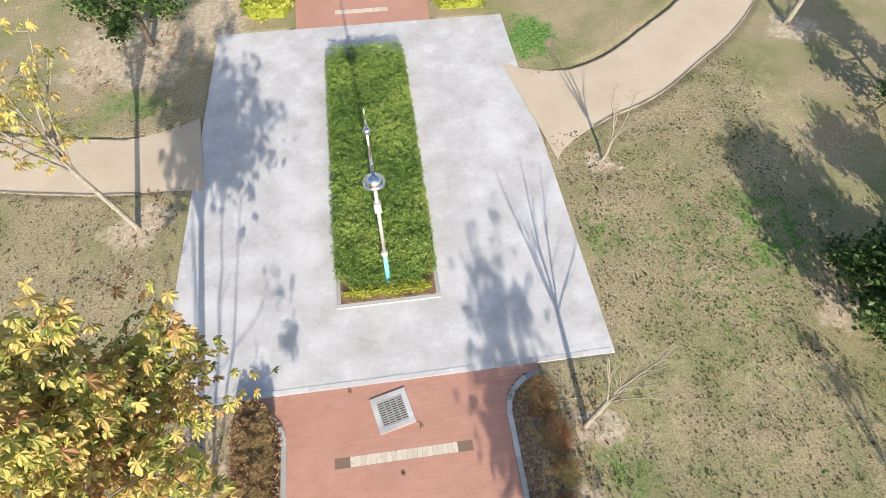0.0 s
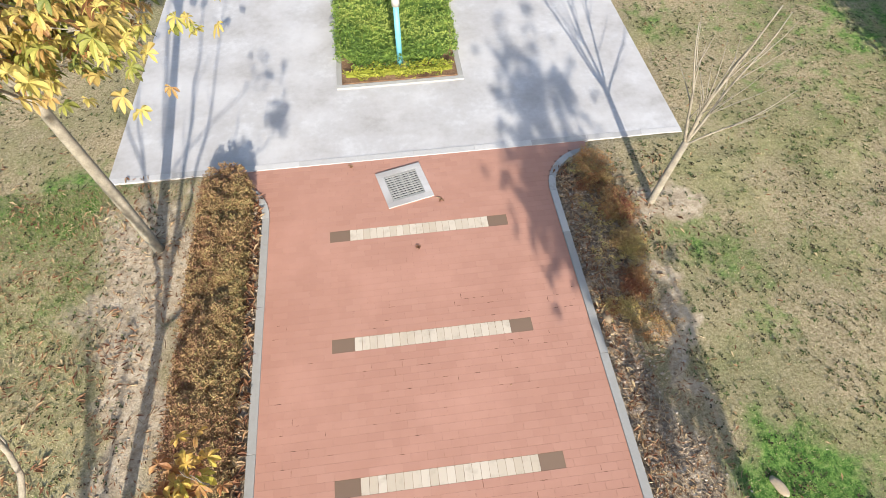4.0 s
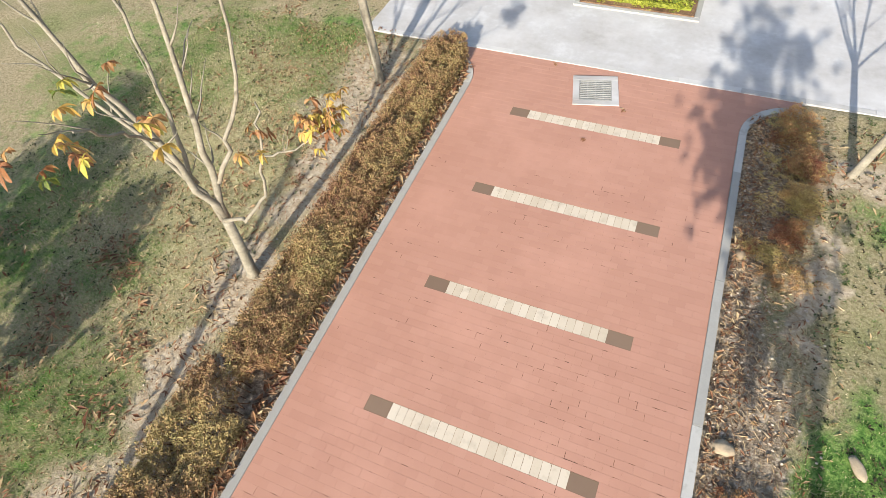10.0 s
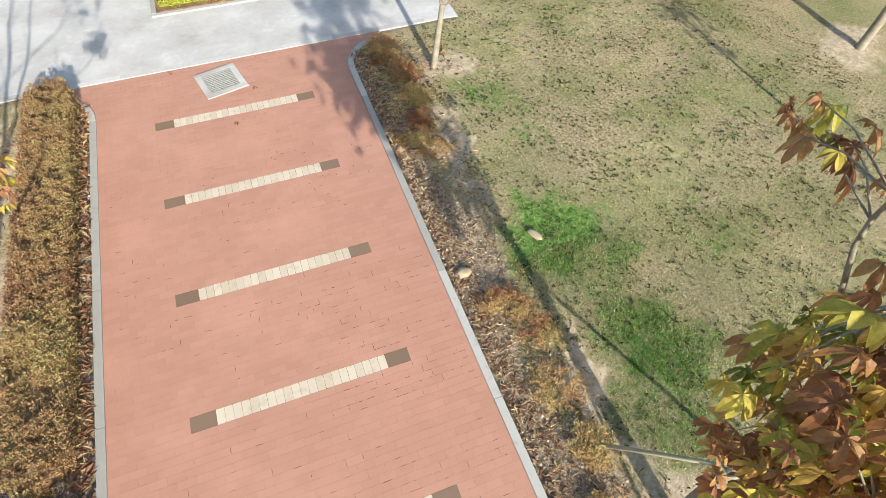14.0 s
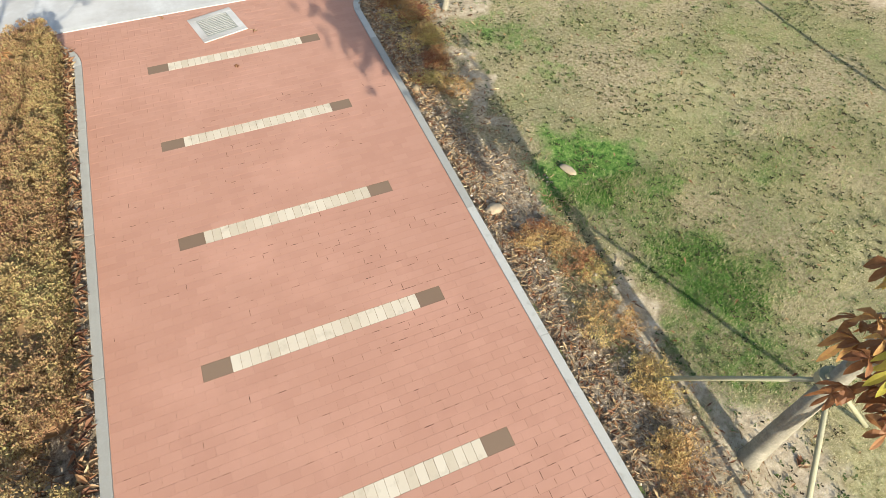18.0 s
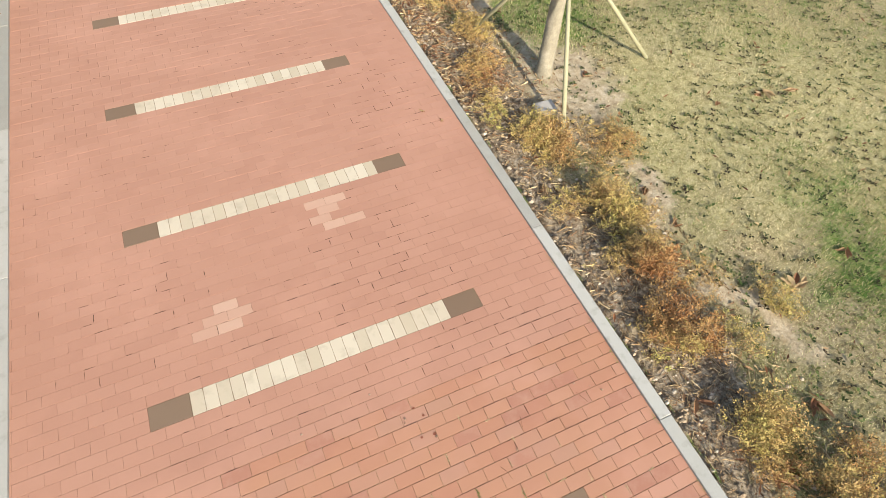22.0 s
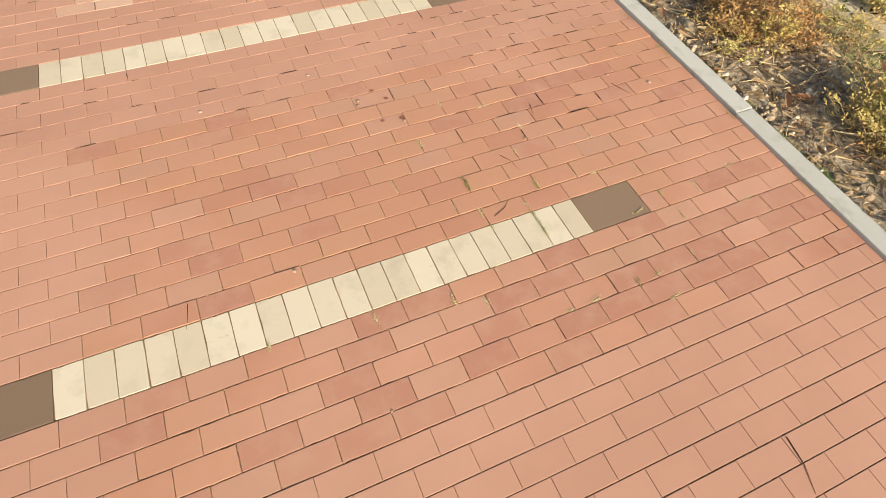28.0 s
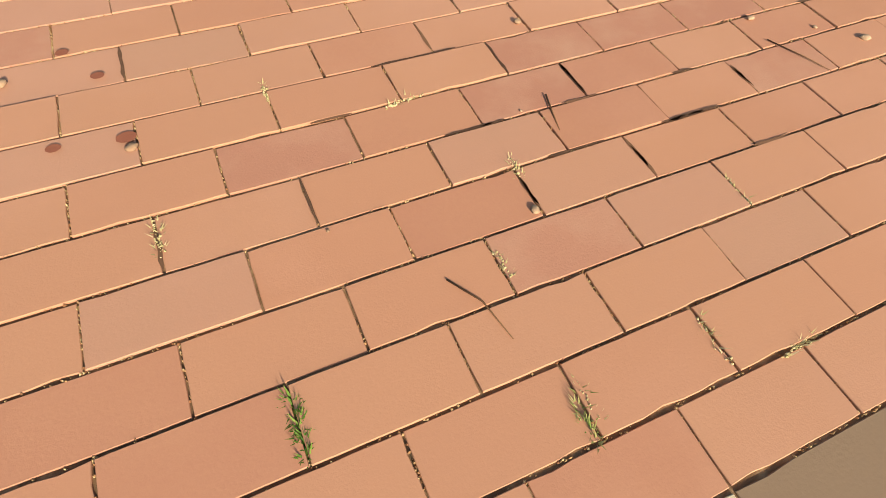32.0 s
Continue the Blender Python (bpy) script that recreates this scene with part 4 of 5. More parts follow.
def fanned(root):
    """A small leaning tree: one short trunk that opens into a fan of thin upright stems."""
    rnd = random.Random(44)
    wood = Heap()
    fork = Vector((0.2, 0.14, 1.15))
    wood.tube([(0, 0, -0.05), (0.02, 0.01, 0.06), (0.1, 0.07, 0.6), tuple(fork)], [0.09, 0.062, 0.055, 0.05], 12)
    trunk = wood.object("trunk", bark, root, smooth=True)
    for way, length, r, side in (((-0.14, 0.1, 1.0), 1.9, 0.026, 5), ((0.12, 0.15, 1.0), 2.1, 0.03, 6), ((0.42, 0.2, 0.9), 2.0, 0.024, 5), ((0.0, -0.2, 1.0), 1.7, 0.022, 3), ((0.75, -0.1, 0.6), 1.5, 0.018, 3)):
        wood = Heap()
        pts = limb(wood, fork * rnd.uniform(0.92, 1.0), way, length, r, rnd, 0.07, 0.02, 8, 7)
        for _ in range(side):
            d = Vector(way) + Vector((rnd.gauss(0, 0.45), rnd.gauss(0, 0.45), 0.25))
            limb(wood, rnd.choice(pts[2:6]), d, length * rnd.uniform(0.3, 0.55), r * 0.4, rnd, 0.1, 0.03, 5, 5)
        wood.object("limb", bark, trunk, smooth=True)


ROW = "row of young trees along the road"
tree("chestnut_tree", -3.93, 12.65, "young chestnut with a full yellow autumn crown and pale bark", chestnut(41, (-0.05, 0.03), 3.3, 0.075, 5.9, 2.1, 2000, (0.0, 1.0), yellow_leaf, 0.16, 11, skirt=220), ROW)
tree("chestnut_tree", -3.77, 8.2, "nearly bare young chestnut with forked stems and few leaves", forked, ROW)
tree("chestnut_tree", 3.47, 4.2, "staked young chestnut with drooping yellow, green and brown leaves", staked, ROW)
tree("bare_tree", 3.72, 12.6, "small leafless pollarded tree with a pale leaning trunk", fanned, ROW)
tree("bare_tree", 6.1, 19.4, "small leafless sapling beside the sand path", chestnut(45, (0.15, 0.1), 0.7, 0.04, 2.6, 0.6, 0, (0, 1), chestnut_leaf, 0.2, 5))
tree("chestnut_tree", -5.95, 18.7, "slim leaning tree with sparse orange and yellow leaves", chestnut(46, (-0.2, 0.05), 2.2, 0.065, 5.6, 1.5, 210, (0.1, 0.9), yellow_leaf, 0.15, 8, drift=(-0.12, 0.12), tufts=1.5))
tree("chestnut_tree", -3.5, 3.9, "leafless young chestnut with a straight trunk", chestnut(47, (-0.16, 0.0), 2.0, 0.06, 4.4, 0.8, 0, (0.1, 0.9), chestnut_leaf, 0.2, 4), ROW)
tree("bare_tree", 12.3, 10.4, "slim bare tree standing in a patch of bare soil", chestnut(50, (0.05, 0.05), 1.8, 0.09, 4.2, 1.0, 0, (0, 1), chestnut_leaf, 0.2, 6))
tree("young_tree", 9.65, 7.3, "slender sapling with a small leafy top on the lawn", chestnut(49, (0.0, 0.0), 1.8, 0.04, 3.2, 0.4, 60, (0.2, 0.8), chestnut_leaf, 0.13, 5))


def evergreen(seed, h, r, n, trunk_h=0.5, size=0.12):
    """A bushy evergreen: trunk and an uneven crown of small clumped leaves."""
    def build(root):
        rnd = random.Random(seed)
        wood, leaves, spots = Heap(), Heap(), []
        wood.tube([(0, 0, -0.05), (0.03, 0, h * 0.4), (0, 0.03, h * 0.9)], [0.09, 0.07, 0.02], 9)
        for k in range(46):
            z = rnd.uniform(trunk_h, h)
            rr = r * math.sqrt(max(0.05, 1 - ((z - trunk_h) / (h - trunk_h)) ** 1.6)) * rnd.uniform(0.45, 1.0)
            a = rnd.uniform(0, 6.283)
            c = Vector((math.cos(a) * rr, math.sin(a) * rr, z))
            wood.tube([(0, 0, z * 0.8), tuple(c * 0.6 + Vector((0, 0, z * 0.35))), tuple(c)], [0.025, 0.015, 0.006], 5)
            for _ in range(n // 46):
                spots.append(c + Vector((rnd.gauss(0, 0.17), rnd.gauss(0, 0.17), rnd.gauss(0, 0.14))))
        wood.object("trunk", bark_dark, root, smooth=True)
        scatter_leaves(leaves, spots, size, rnd, 0.4)
        tagged(leaves.object("crown", green_leaf, root), kind="stuff")
    return build


tree("evergreen_tree", 10.9, 14.2, "bushy dark evergreen tree on the lawn", evergreen(51, 2.6, 1.5, 9000))
# Added beyond the view to widen the shade on the right lawn.
tree("evergreen_tree", 13.2, 14.1, "bushy dark evergreen tree on the lawn", evergreen(52, 2.6, 1.7, 8000))
tree("evergreen_tree", 15.4, 19.6, "bushy dark evergreen tree on the lawn", evergreen(53, 3.0, 1.5, 6000))
tree("evergreen_tree", -6.5, 25.6, "dark evergreen tree on a sandy bed", evergreen(54, 3.4, 1.4, 6500, 1.2))
# The next two stand out of view, added to shade the left lawn.
tree("evergreen_tree", -8.0, 3.1, "unseen evergreen tree added to shade the left lawn", evergreen(55, 3.4, 1.35, 6000, 1.7))
tree("evergreen_tree", -6.1, 3.5, "small unseen evergreen tree added to shade the left lawn", evergreen(56, 2.3, 0.6, 2600, 1.35))
tree("bare_tree", 13.8, 24.3, "slim bare tree beside the path bend", chestnut(48, (0.1, 0.1), 1.8, 0.1, 3.6, 1.0, 0, (0, 1), chestnut_leaf, 0.2, 5))

# ---- tripod stakes ----
stakes = thing("tree_stake_tripod", (3.47, 4.2, 0), "three weathered bamboo stakes tied to the young tree", "tree stake")
joint = Vector((0.16, 0.22, 1.42))
for foot in ((-0.29, -0.95, 0.0), (1.39, -0.2, 0.0), (-0.45, 1.1, 0.0)):
    f = Vector(foot)
    h = Heap()
    up = joint + (joint - f).normalized() * 0.12
    h.tube([tuple(f), tuple(f.lerp(up, 0.5) + Vector((0.005, 0.005, 0))), tuple(up)], [0.026, 0.024, 0.021], 9)
    h.object("stake", stake_mat, stakes, smooth=True)
part("tie", cone_bm(0.11, 0.11, joint.z - 0.05, joint.z + 0.03, 14, joint.x, joint.y), stake_mat, stakes)


# ---- drain cover ----
drain = thing("drain_cover", (-0.155, 13.41, 0.003), "square concrete drain frame with an iron grate", "drain cover", turn=13.5)
for x0, y0, x1, y1 in ((-0.38, -0.38, 0.38, -0.27), (-0.38, 0.27, 0.38, 0.38), (-0.38, -0.268, -0.27, 0.268), (0.27, -0.268, 0.38, 0.268)):
    part("frame", box_bm(x0, y0, 0, x1, y1, 0.02, 0.005), concrete, drain)
# Thin near-black panel that paints the shade below the grate.
part("pit", box_bm(-0.268, -0.268, 0.0, 0.268, 0.268, 0.004), pit_shade_mat, drain)
bm = bmesh.new()
for x0, y0, x1, y1 in ((-0.267, -0.267, 0.267, -0.255), (-0.267, 0.255, 0.267, 0.267), (-0.267, -0.2545, -0.255, 0.2545), (0.255, -0.2545, 0.267, 0.2545)):
    bmesh.ops.create_cube(bm, size=1.0, matrix=Matrix.Translation(((x0 + x1) / 2, (y0 + y1) / 2, 0.0125)) @ Matrix.Diagonal((x1 - x0, y1 - y0, 0.015, 1)))
grate = part("grate", bm, iron, drain, "ribbed iron grate")
for k in range(11):
    y = -0.24 + k * 0.048
    part("slat", box_bm(-0.266, y - 0.0135, 0.005, 0.266, y + 0.0135, 0.018, 0.003), iron, grate)
for x in (-0.13, 0.0, 0.13):
    part("crossbar", box_bm(x - 0.012, -0.266, 0.0045, x + 0.012, 0.266, 0.0125), iron, grate)


# ---- stones on the verge ----
def stone(x, y, rx, ry, rz, seed, label="pale rough field stone lying on the verge", turn=0.0):
    bm = bmesh.new()
    bmesh.ops.create_icosphere(bm, subdivisions=3, radius=1.0)
    for v in bm.verts:
        k = 1 + 0.22 * noise.noise(v.co * 1.6 + Vector((seed, 0, 0))) + 0.07 * noise.noise(v.co * 5 + Vector((seed, 3, 0)))
        v.co = Vector((v.co.x * rx * k, v.co.y * ry * k, max(-0.4, v.co.z) * rz * k))
    root = tagged(part("stone", bm, stone_mat, None, smooth=True), label, "stone", "stones on the verge")
    root.matrix_world = pose(x, y, rz * 0.35, 0, 0, turn)


stone(2.42, 10.66, 0.075, 0.09, 0.06, 1)
stone(2.50, 8.02, 0.12, 0.085, 0.07, 2)
stone(3.78, 8.3, 0.065, 0.135, 0.04, 3, "flat tan stone lying in lush grass", 28)
stone(2.44, 0.9, 0.04, 0.05, 0.03, 4)
slab = tagged(part("stone_slab", box_bm(-0.115, -0.1, 0, 0.115, 0.1, 0.045, 0.01), concrete, None), "small pale concrete slab lying in the scrub", "slab")
slab.matrix_world = pose(3.13, 3.58, 0.04, 4, -3, -5)


# ---- grass, litter ----
def lawn():
    """Blades over the lawns, thick in the lush patches and thin on bare soil."""
    rng = np.random.default_rng(7)
    n = 1000000
    x, y = rng.uniform(-11, 13, n), rng.uniform(-3.5, 24, n)
    near = rng.random(n) < np.where(y < 14, 1.0, 0.45)
    m, k = 520000, 380000
    x, y = np.concatenate([x[near], rng.uniform(3.2, 8.6, m), rng.uniform(-8.5, -3.5, k)]), np.concatenate([y[near], rng.uniform(-2.5, 8.0, m), rng.uniform(4.0, 14.0, k)])
    ok = ((x > 2.75) | (x < -3.4)) & ~((y > 13.9) & (x > -5.0) & (x < 4.85))
    ok &= path_distance(x, y, RIGHT_PATH) > 1.2
    ok &= path_distance(x, y, LEFT_PATH) > 1.0
    x, y = x[ok], y[ok]
    soil, lush, dirt, straw = masks(x, y)
    keep = rng.random(len(x)) < np.clip(0.42 + 0.6 * lush - 0.5 * soil - 0.42 * dirt, 0.02, 1)
    x, y, lush, straw = x[keep], y[keep], lush[keep], straw[keep]
    n = len(x)
    z = np.array([height(a, b) for a, b in zip(x, y)]) - 0.006
    a, lean = rng.uniform(0, 6.283, n), rng.uniform(0.1, 0.9, n)
    size = rng.uniform(0.014, 0.036, n) * (1 + 1.0 * lush)
    w = rng.uniform(0.002, 0.005, n)
    dx, dy = np.cos(a), np.sin(a)
    base = np.stack([x, y, z], -1)
    verts = np.stack([base + np.stack([-dy * w, dx * w, 0 * w], -1), base - np.stack([-dy * w, dx * w, 0 * w], -1),
                      base + np.stack([dx * size * lean, dy * size * lean, size * (1.1 - 0.5 * lean)], -1)], 1).reshape(-1, 3)
    faces = np.arange(n * 3).reshape(-1, 3)
    patch = np.array([noise.noise((a * 1.3, b * 1.3, 7)) for a, b in zip(x, y)])
    tone = np.clip(0.7 + 0.45 * patch + rng.normal(0, 0.28, n) - 0.62 * lush + 0.24 * straw - 0.08 * np.clip((y - 9.0) / 4, 0, 1), 0, 1)
    ob = mesh_object("lawn_grass", verts, faces, grass_mat, tones=tone)
    tagged(ob, "short dry lawn grass with lush green tufts", "grass", kind="stuff")


lawn()


def litter():
    """Curled fallen leaves by the kerbs, under the trees and over the left lawn."""
    rnd = random.Random(9)
    heap = Heap()
    zones = ((-2.64, -2.43, -2, 13.5, 2000, 1.6, 0), (2.31, 2.56, 4, 13.5, 700, 1.0, 0), (2.31, 2.7, 4, 13.5, 1600, 0.55, 0), (2.31, 3.5, -2.2, 4.5, 4500, 0.3, 0), (2.31, 3.4, -2, 4, 130, 0.95, 0), (-8.5, -3.6, 4, 15, 8000, 1.15, 1), (-6.4, -3.4, 4, 14, 4500, 0.7, 0), (-6.4, -3.7, 4, 9, 1800, 1.4, 1), (-8.5, -5.2, 23.5, 27.2, 900, 1.4, 1), (-4.6, -3.4, 6, 14, 120, 1.2, 0),
             (3.2, 11, -1, 22, 1100, 0.9, 0), (-7.5, -5.0, 17.2, 20, 450, 1.5, 1), (-8, -6, 14, 17.5, 250, 1.5, 1), (2.5, 3.4, 4, 12, 1000, 0.8, 0), (5, 7, 18.6, 20, 60, 1.2, 0), (3.0, 4.2, 11.6, 13.6, 120, 1.3, 0))
    for x0, x1, y0, y1, n, big, drifts in zones:
        for _ in range(n):
            x, y = rnd.uniform(x0, x1), rnd.uniform(y0, y1)
            if (x > 3 or x < -3.3) and paved(x, y, 0.05):
                continue
            if drifts and noise.noise((x * 1.25, y * 1.25, 41)) < rnd.uniform(-0.08, 0.5):
                continue
            s, a, curl = rnd.uniform(0.018, 0.055) * big, rnd.uniform(0, 6.283), rnd.uniform(0.25, 0.9)
            z = height(x, y) + rnd.uniform(0.006, 0.03)
            d, e = Vector((math.cos(a), math.sin(a), rnd.uniform(-0.15, 0.3))), Vector((-math.sin(a), math.cos(a), rnd.uniform(-0.2, 0.2)))
            p, wide = Vector((x, y, z)), s * rnd.uniform(0.2, 0.34)
            mid, up = p + d * s * 0.15, Vector((0, 0, s * curl))
            heap.add([tuple(p - d * s), tuple(mid + e * wide + up * 0.7), tuple(p + d * s + up * 0.8), tuple(mid - e * wide + up * 0.7), tuple(mid + up * 0.25)],
                     [(0, 4, 1), (1, 4, 2), (0, 3, 4), (4, 3, 2)], rnd.random())
    ob = heap.object("leaf_litter", litter_leaf)
    tagged(ob, "curled brown fallen leaves", "leaf litter", kind="stuff")


litter()


def debris():
    """Small stones, clods and straw on the bare earth of the verges."""
    rnd = random.Random(31)
    stones, straw = Heap(), Heap()
    for _ in range(12000):
        x, y = rnd.choice((rnd.uniform(2.31, 3.5), rnd.uniform(2.31, 3.1), rnd.uniform(2.31, 2.7), rnd.uniform(-2.55, -2.42), rnd.uniform(-4.4, -3.45) if rnd.random() < 0.4 else rnd.uniform(2.31, 3.1))), rnd.uniform(-2.2, 13.3)
        if noise.noise((x * 2.1, y * 2.1, 17)) < rnd.uniform(-0.5, 0.3):
            continue
        z, r, a, g = height(x, y), 0.004 + 0.026 * rnd.random() ** 3, rnd.uniform(0, 6.283), rnd.random()
        ring = [(x + math.cos(a + k * 1.05) * r * rnd.uniform(0.7, 1.1), y + math.sin(a + k * 1.05) * r * rnd.uniform(0.55, 0.9), z + r * 0.15) for k in range(6)]
        low = [(p[0], p[1], z - 0.01) for p in ring]
        cap = (x + rnd.gauss(0, r * 0.2), y + rnd.gauss(0, r * 0.2), z + r * rnd.uniform(0.5, 0.9))
        stones.add(ring + low + [cap], [(k, (k + 1) % 6, 12) for k in range(6)] + [(k + 6, (k + 1) % 6 + 6, (k + 1) % 6, k) for k in range(6)], g)
    for _ in range(6500):
        x, y = rnd.choice((rnd.uniform(2.31, 3.6), rnd.uniform(2.31, 3.2), rnd.uniform(2.31, 2.9), rnd.uniform(-4.6, -3.45) if rnd.random() < 0.35 else rnd.uniform(2.31, 3.4))), rnd.uniform(-2.2, 13.3)
        a, l, w, z = rnd.uniform(0, 6.283), rnd.uniform(0.015, 0.07), rnd.uniform(0.0008, 0.0025), height(x, y) + 0.006
        c, d = math.cos(a), math.sin(a)
        straw.add([(x - c * l - d * w, y - d * l + c * w, z), (x - c * l + d * w, y - d * l - c * w, z), (x + c * l + d * w, y + d * l - c * w, z + rnd.uniform(0, 0.03)), (x + c * l - d * w, y + d * l + c * w, z + rnd.uniform(0, 0.03))], [(0, 1, 2, 3)], rnd.random())
    tagged(stones.object("verge_gravel", gravel_mat), "small stones and clods on bare earth", "gravel", kind="stuff")
    tagged(straw.object("dry_straw", straw_bits), "dry straw and stalks scattered on the verge", "straw", kind="stuff")


gravel_mat = surf("gravel", [(0, (0.20, 0.14, 0.09)), (0.6, (0.36, 0.28, 0.20)), (1, (0.58, 0.51, 0.42))], "tone", 0.25, 30, 120, 0.2, 0.95, 0.0)
straw_bits = surf("straw", [(0, (0.16, 0.085, 0.045)), (0.5, (0.38, 0.26, 0.14)), (1, (0.62, 0.51, 0.32))], "tone", 0.2, 20, 90, 0.15, 0.85, 0.0)
debris()


def tufts():
    """Low tufts of coarser grass scattered over the lawns."""
    rnd = random.Random(12)
    heap = Heap()
    for _ in range(9000):
        x, y = rnd.choice((rnd.uniform(3.3, 12.5), rnd.uniform(3.3, 9.0), rnd.uniform(-9.5, -4.0))), rnd.uniform(-2.5, 23)
        if paved(x, y, 0.1) or noise.noise((x * 0.9, y * 0.9, 3)) + 0.6 * noise.noise((x * 3.1, y * 3.1, 6)) < rnd.uniform(-0.5, 0.45):
            continue
        z, tone, tall = height(x, y) - 0.01, min(1, max(0, 0.5 + 0.9 * noise.noise((x * 1.1, y * 1.1, 8)) + rnd.gauss(0, 0.12))), rnd.uniform(0.35, 1.05)
        for _ in range(rnd.randint(6, 11)):
            a, r, l = rnd.uniform(0, 6.283), rnd.uniform(0, 0.022), rnd.uniform(0.025, 0.055) * tall
            bx, by, w = x + math.cos(a) * r, y + math.sin(a) * r, rnd.uniform(0.003, 0.008)
            heap.add([(bx - math.sin(a) * w, by + math.cos(a) * w, z), (bx + math.sin(a) * w, by - math.cos(a) * w, z), (bx + math.cos(a) * l * 0.6, by + math.sin(a) * l * 0.6, z + l * 0.9)], [(0, 1, 2)], tone)
    tagged(heap.object("grass_tufts", grass_mat), "low tufts of coarse grass in the lawn", "grass", kind="stuff")


tufts()


def rosettes():
    """Small flat leaves and dead bits that speckle the lawns, coloured near black to take in tuft shade."""
    rng = np.random.default_rng(21)
    n = 46000
    x = np.where(rng.random(n) < 0.72, rng.uniform(3.3, 11.5, n), rng.uniform(-9.5, -3.9, n))
    y = rng.uniform(-2.5, 23, n)
    patch = np.array([noise.noise((a * 1.6, b * 1.6, 13)) for a, b in zip(x, y)])
    ok = (patch + rng.normal(0, 0.3, n) > 0.0) & ~((y > 13.9) & (x > -5.0) & (x < 4.85))
    ok &= (path_distance(x, y, RIGHT_PATH) > 1.2) & (path_distance(x, y, LEFT_PATH) > 1.0)
    x, y = x[ok], y[ok]
    heap, rnd = Heap(), random.Random(22)
    for a, b in zip(x, y):
        z, tone, turn = height(a, b) + 0.012, rnd.random(), rnd.uniform(0, 6.283)
        for k in range(rnd.randint(2, 4)):
            u, l = turn + k * 1.5 + rnd.uniform(-0.3, 0.3), 0.017 + 0.034 * rnd.random() ** 1.5
            c, d = math.cos(u), math.sin(u)
            heap.add([(a, b, z), (a + c * l * 0.6 - d * l * 0.3, b + d * l * 0.6 + c * l * 0.3, z + l * 0.25), (a + c * l, b + d * l, z + l * rnd.uniform(0.0, 0.5)), (a + c * l * 0.6 + d * l * 0.3, b + d * l * 0.6 - c * l * 0.3, z + l * 0.25)],
                     [(0, 3, 2), (0, 2, 1)], tone)
    tagged(heap.object("lawn_weeds", speck_mat), "small dark leaves, dead bits and painted tuft shade speckling the dry lawn", "weeds", kind="stuff")


# Near-black stops put the shade of tufts into the speck colour.
speck_mat = surf("dark_speck", [(0.0, (0.035, 0.02, 0.012)), (0.35, (0.035, 0.045, 0.015)), (0.8, (0.07, 0.11, 0.028)), (1.0, (0.15, 0.10, 0.045))], "tone", 0.15, 8, 60, 0.1, 0.7, 0.0, 90, 0.003, 0.3, 0.15)
rosettes()


# ---- small things on the bricks ----
def weed(x, y, length, n, tone, seed, turn=90):
    """A weed growing out of a joint."""
    rnd = random.Random(seed)
    heap = Heap()
    c, d = math.cos(radians(turn)), math.sin(radians(turn))
    for _ in range(n):
        k, a = rnd.uniform(-0.5, 0.5) * length, rnd.uniform(0, 6.283)
        bx, by, l, w = c * k + rnd.gauss(0, 0.0015), d * k + rnd.gauss(0, 0.0015), rnd.uniform(0.006, 0.018), rnd.uniform(0.0012, 0.0028)
        if tone > 0.5 and rnd.random() < 0.6:
            r = rnd.uniform(0.001, 0.0032)
            c0 = (bx + rnd.gauss(0, 0.002), by + rnd.gauss(0, 0.002))
            heap.add([(c0[0] + math.cos(a + q * 1.57) * r, c0[1] + math.sin(a + q * 1.57) * r * 0.8, 0.0) for q in range(4)] + [(c0[0], c0[1], r * 1.2)], [(0, 1, 4), (1, 2, 4), (2, 3, 4), (3, 0, 4)], rnd.uniform(0.6, 1.0))
            continue
        tip = (bx + math.cos(a) * l, by + math.sin(a) * l, rnd.uniform(0.002, 0.011))
        heap.add([(bx - math.sin(a) * w, by + math.cos(a) * w, -0.006), (bx + math.sin(a) * w, by - math.cos(a) * w, -0.006), tip], [(0, 1, 2)], min(1, max(0, tone + rnd.gauss(0, 0.12))))
    ob = heap.object("joint_weed", grass_mat)
    ob.location = (x, y, 0)
    tagged(ob, "small dry weed growing from a brick joint" if tone > 0.5 else "small green weed growing from a brick joint", "weed", "weeds in the brick joints")


DRY_HEADS = ((0.559, 0.56), (0.97, 0.35), (1.166, 0.15), (1.37, 0.33), (0.76, 0.8), (0.86, 0.03), (0.56, 0.15), (0.66, -0.01), (0.35, 0.35), (1.07, 0.5), (0.05, -0.25), (1.66, -0.15), (0.361, -0.277), (0.476, -0.336),
             (1.4, -0.468), (1.492, -0.27), (1.478, -0.12), (0.649, 0.079), (0.585, -0.197), (0.973, 0.146), (1.457, 0.032), (-0.35, -0.2))
DRY_COURSES = ((1.265, 0.1), (1.314, -0.175), (0.965, 0.7), (-1.25, -0.19), (1.9, -0.1), (1.2, -0.6), (1.193, -0.486), (0.886, -0.492), (0.766, -0.496), (1.83, -0.3))
GREEN = ((0.66, 0.25, 0.08, 120, 0.2), (0.96, 0.125, 0.05, 60, 0.5), (0.863, -0.07, 0.14, 190, 0.5), (2.15, 0.2, 0.1, 90, 0.3), (2.16, -0.35, 0.12, 70, 0.45), (2.15, 1.1, 0.1, 50, 0.4), (2.14, 3.0, 0.2, 60, 0.4),
         (2.14, 5.1, 0.2, 60, 0.3), (1.095, -0.489, 0.035, 70, 0.5), (2.15, 1.8, 0.16, 60, 0.35), (2.15, 0.75, 0.12, 70, 0.3))
growth = random.Random(19)
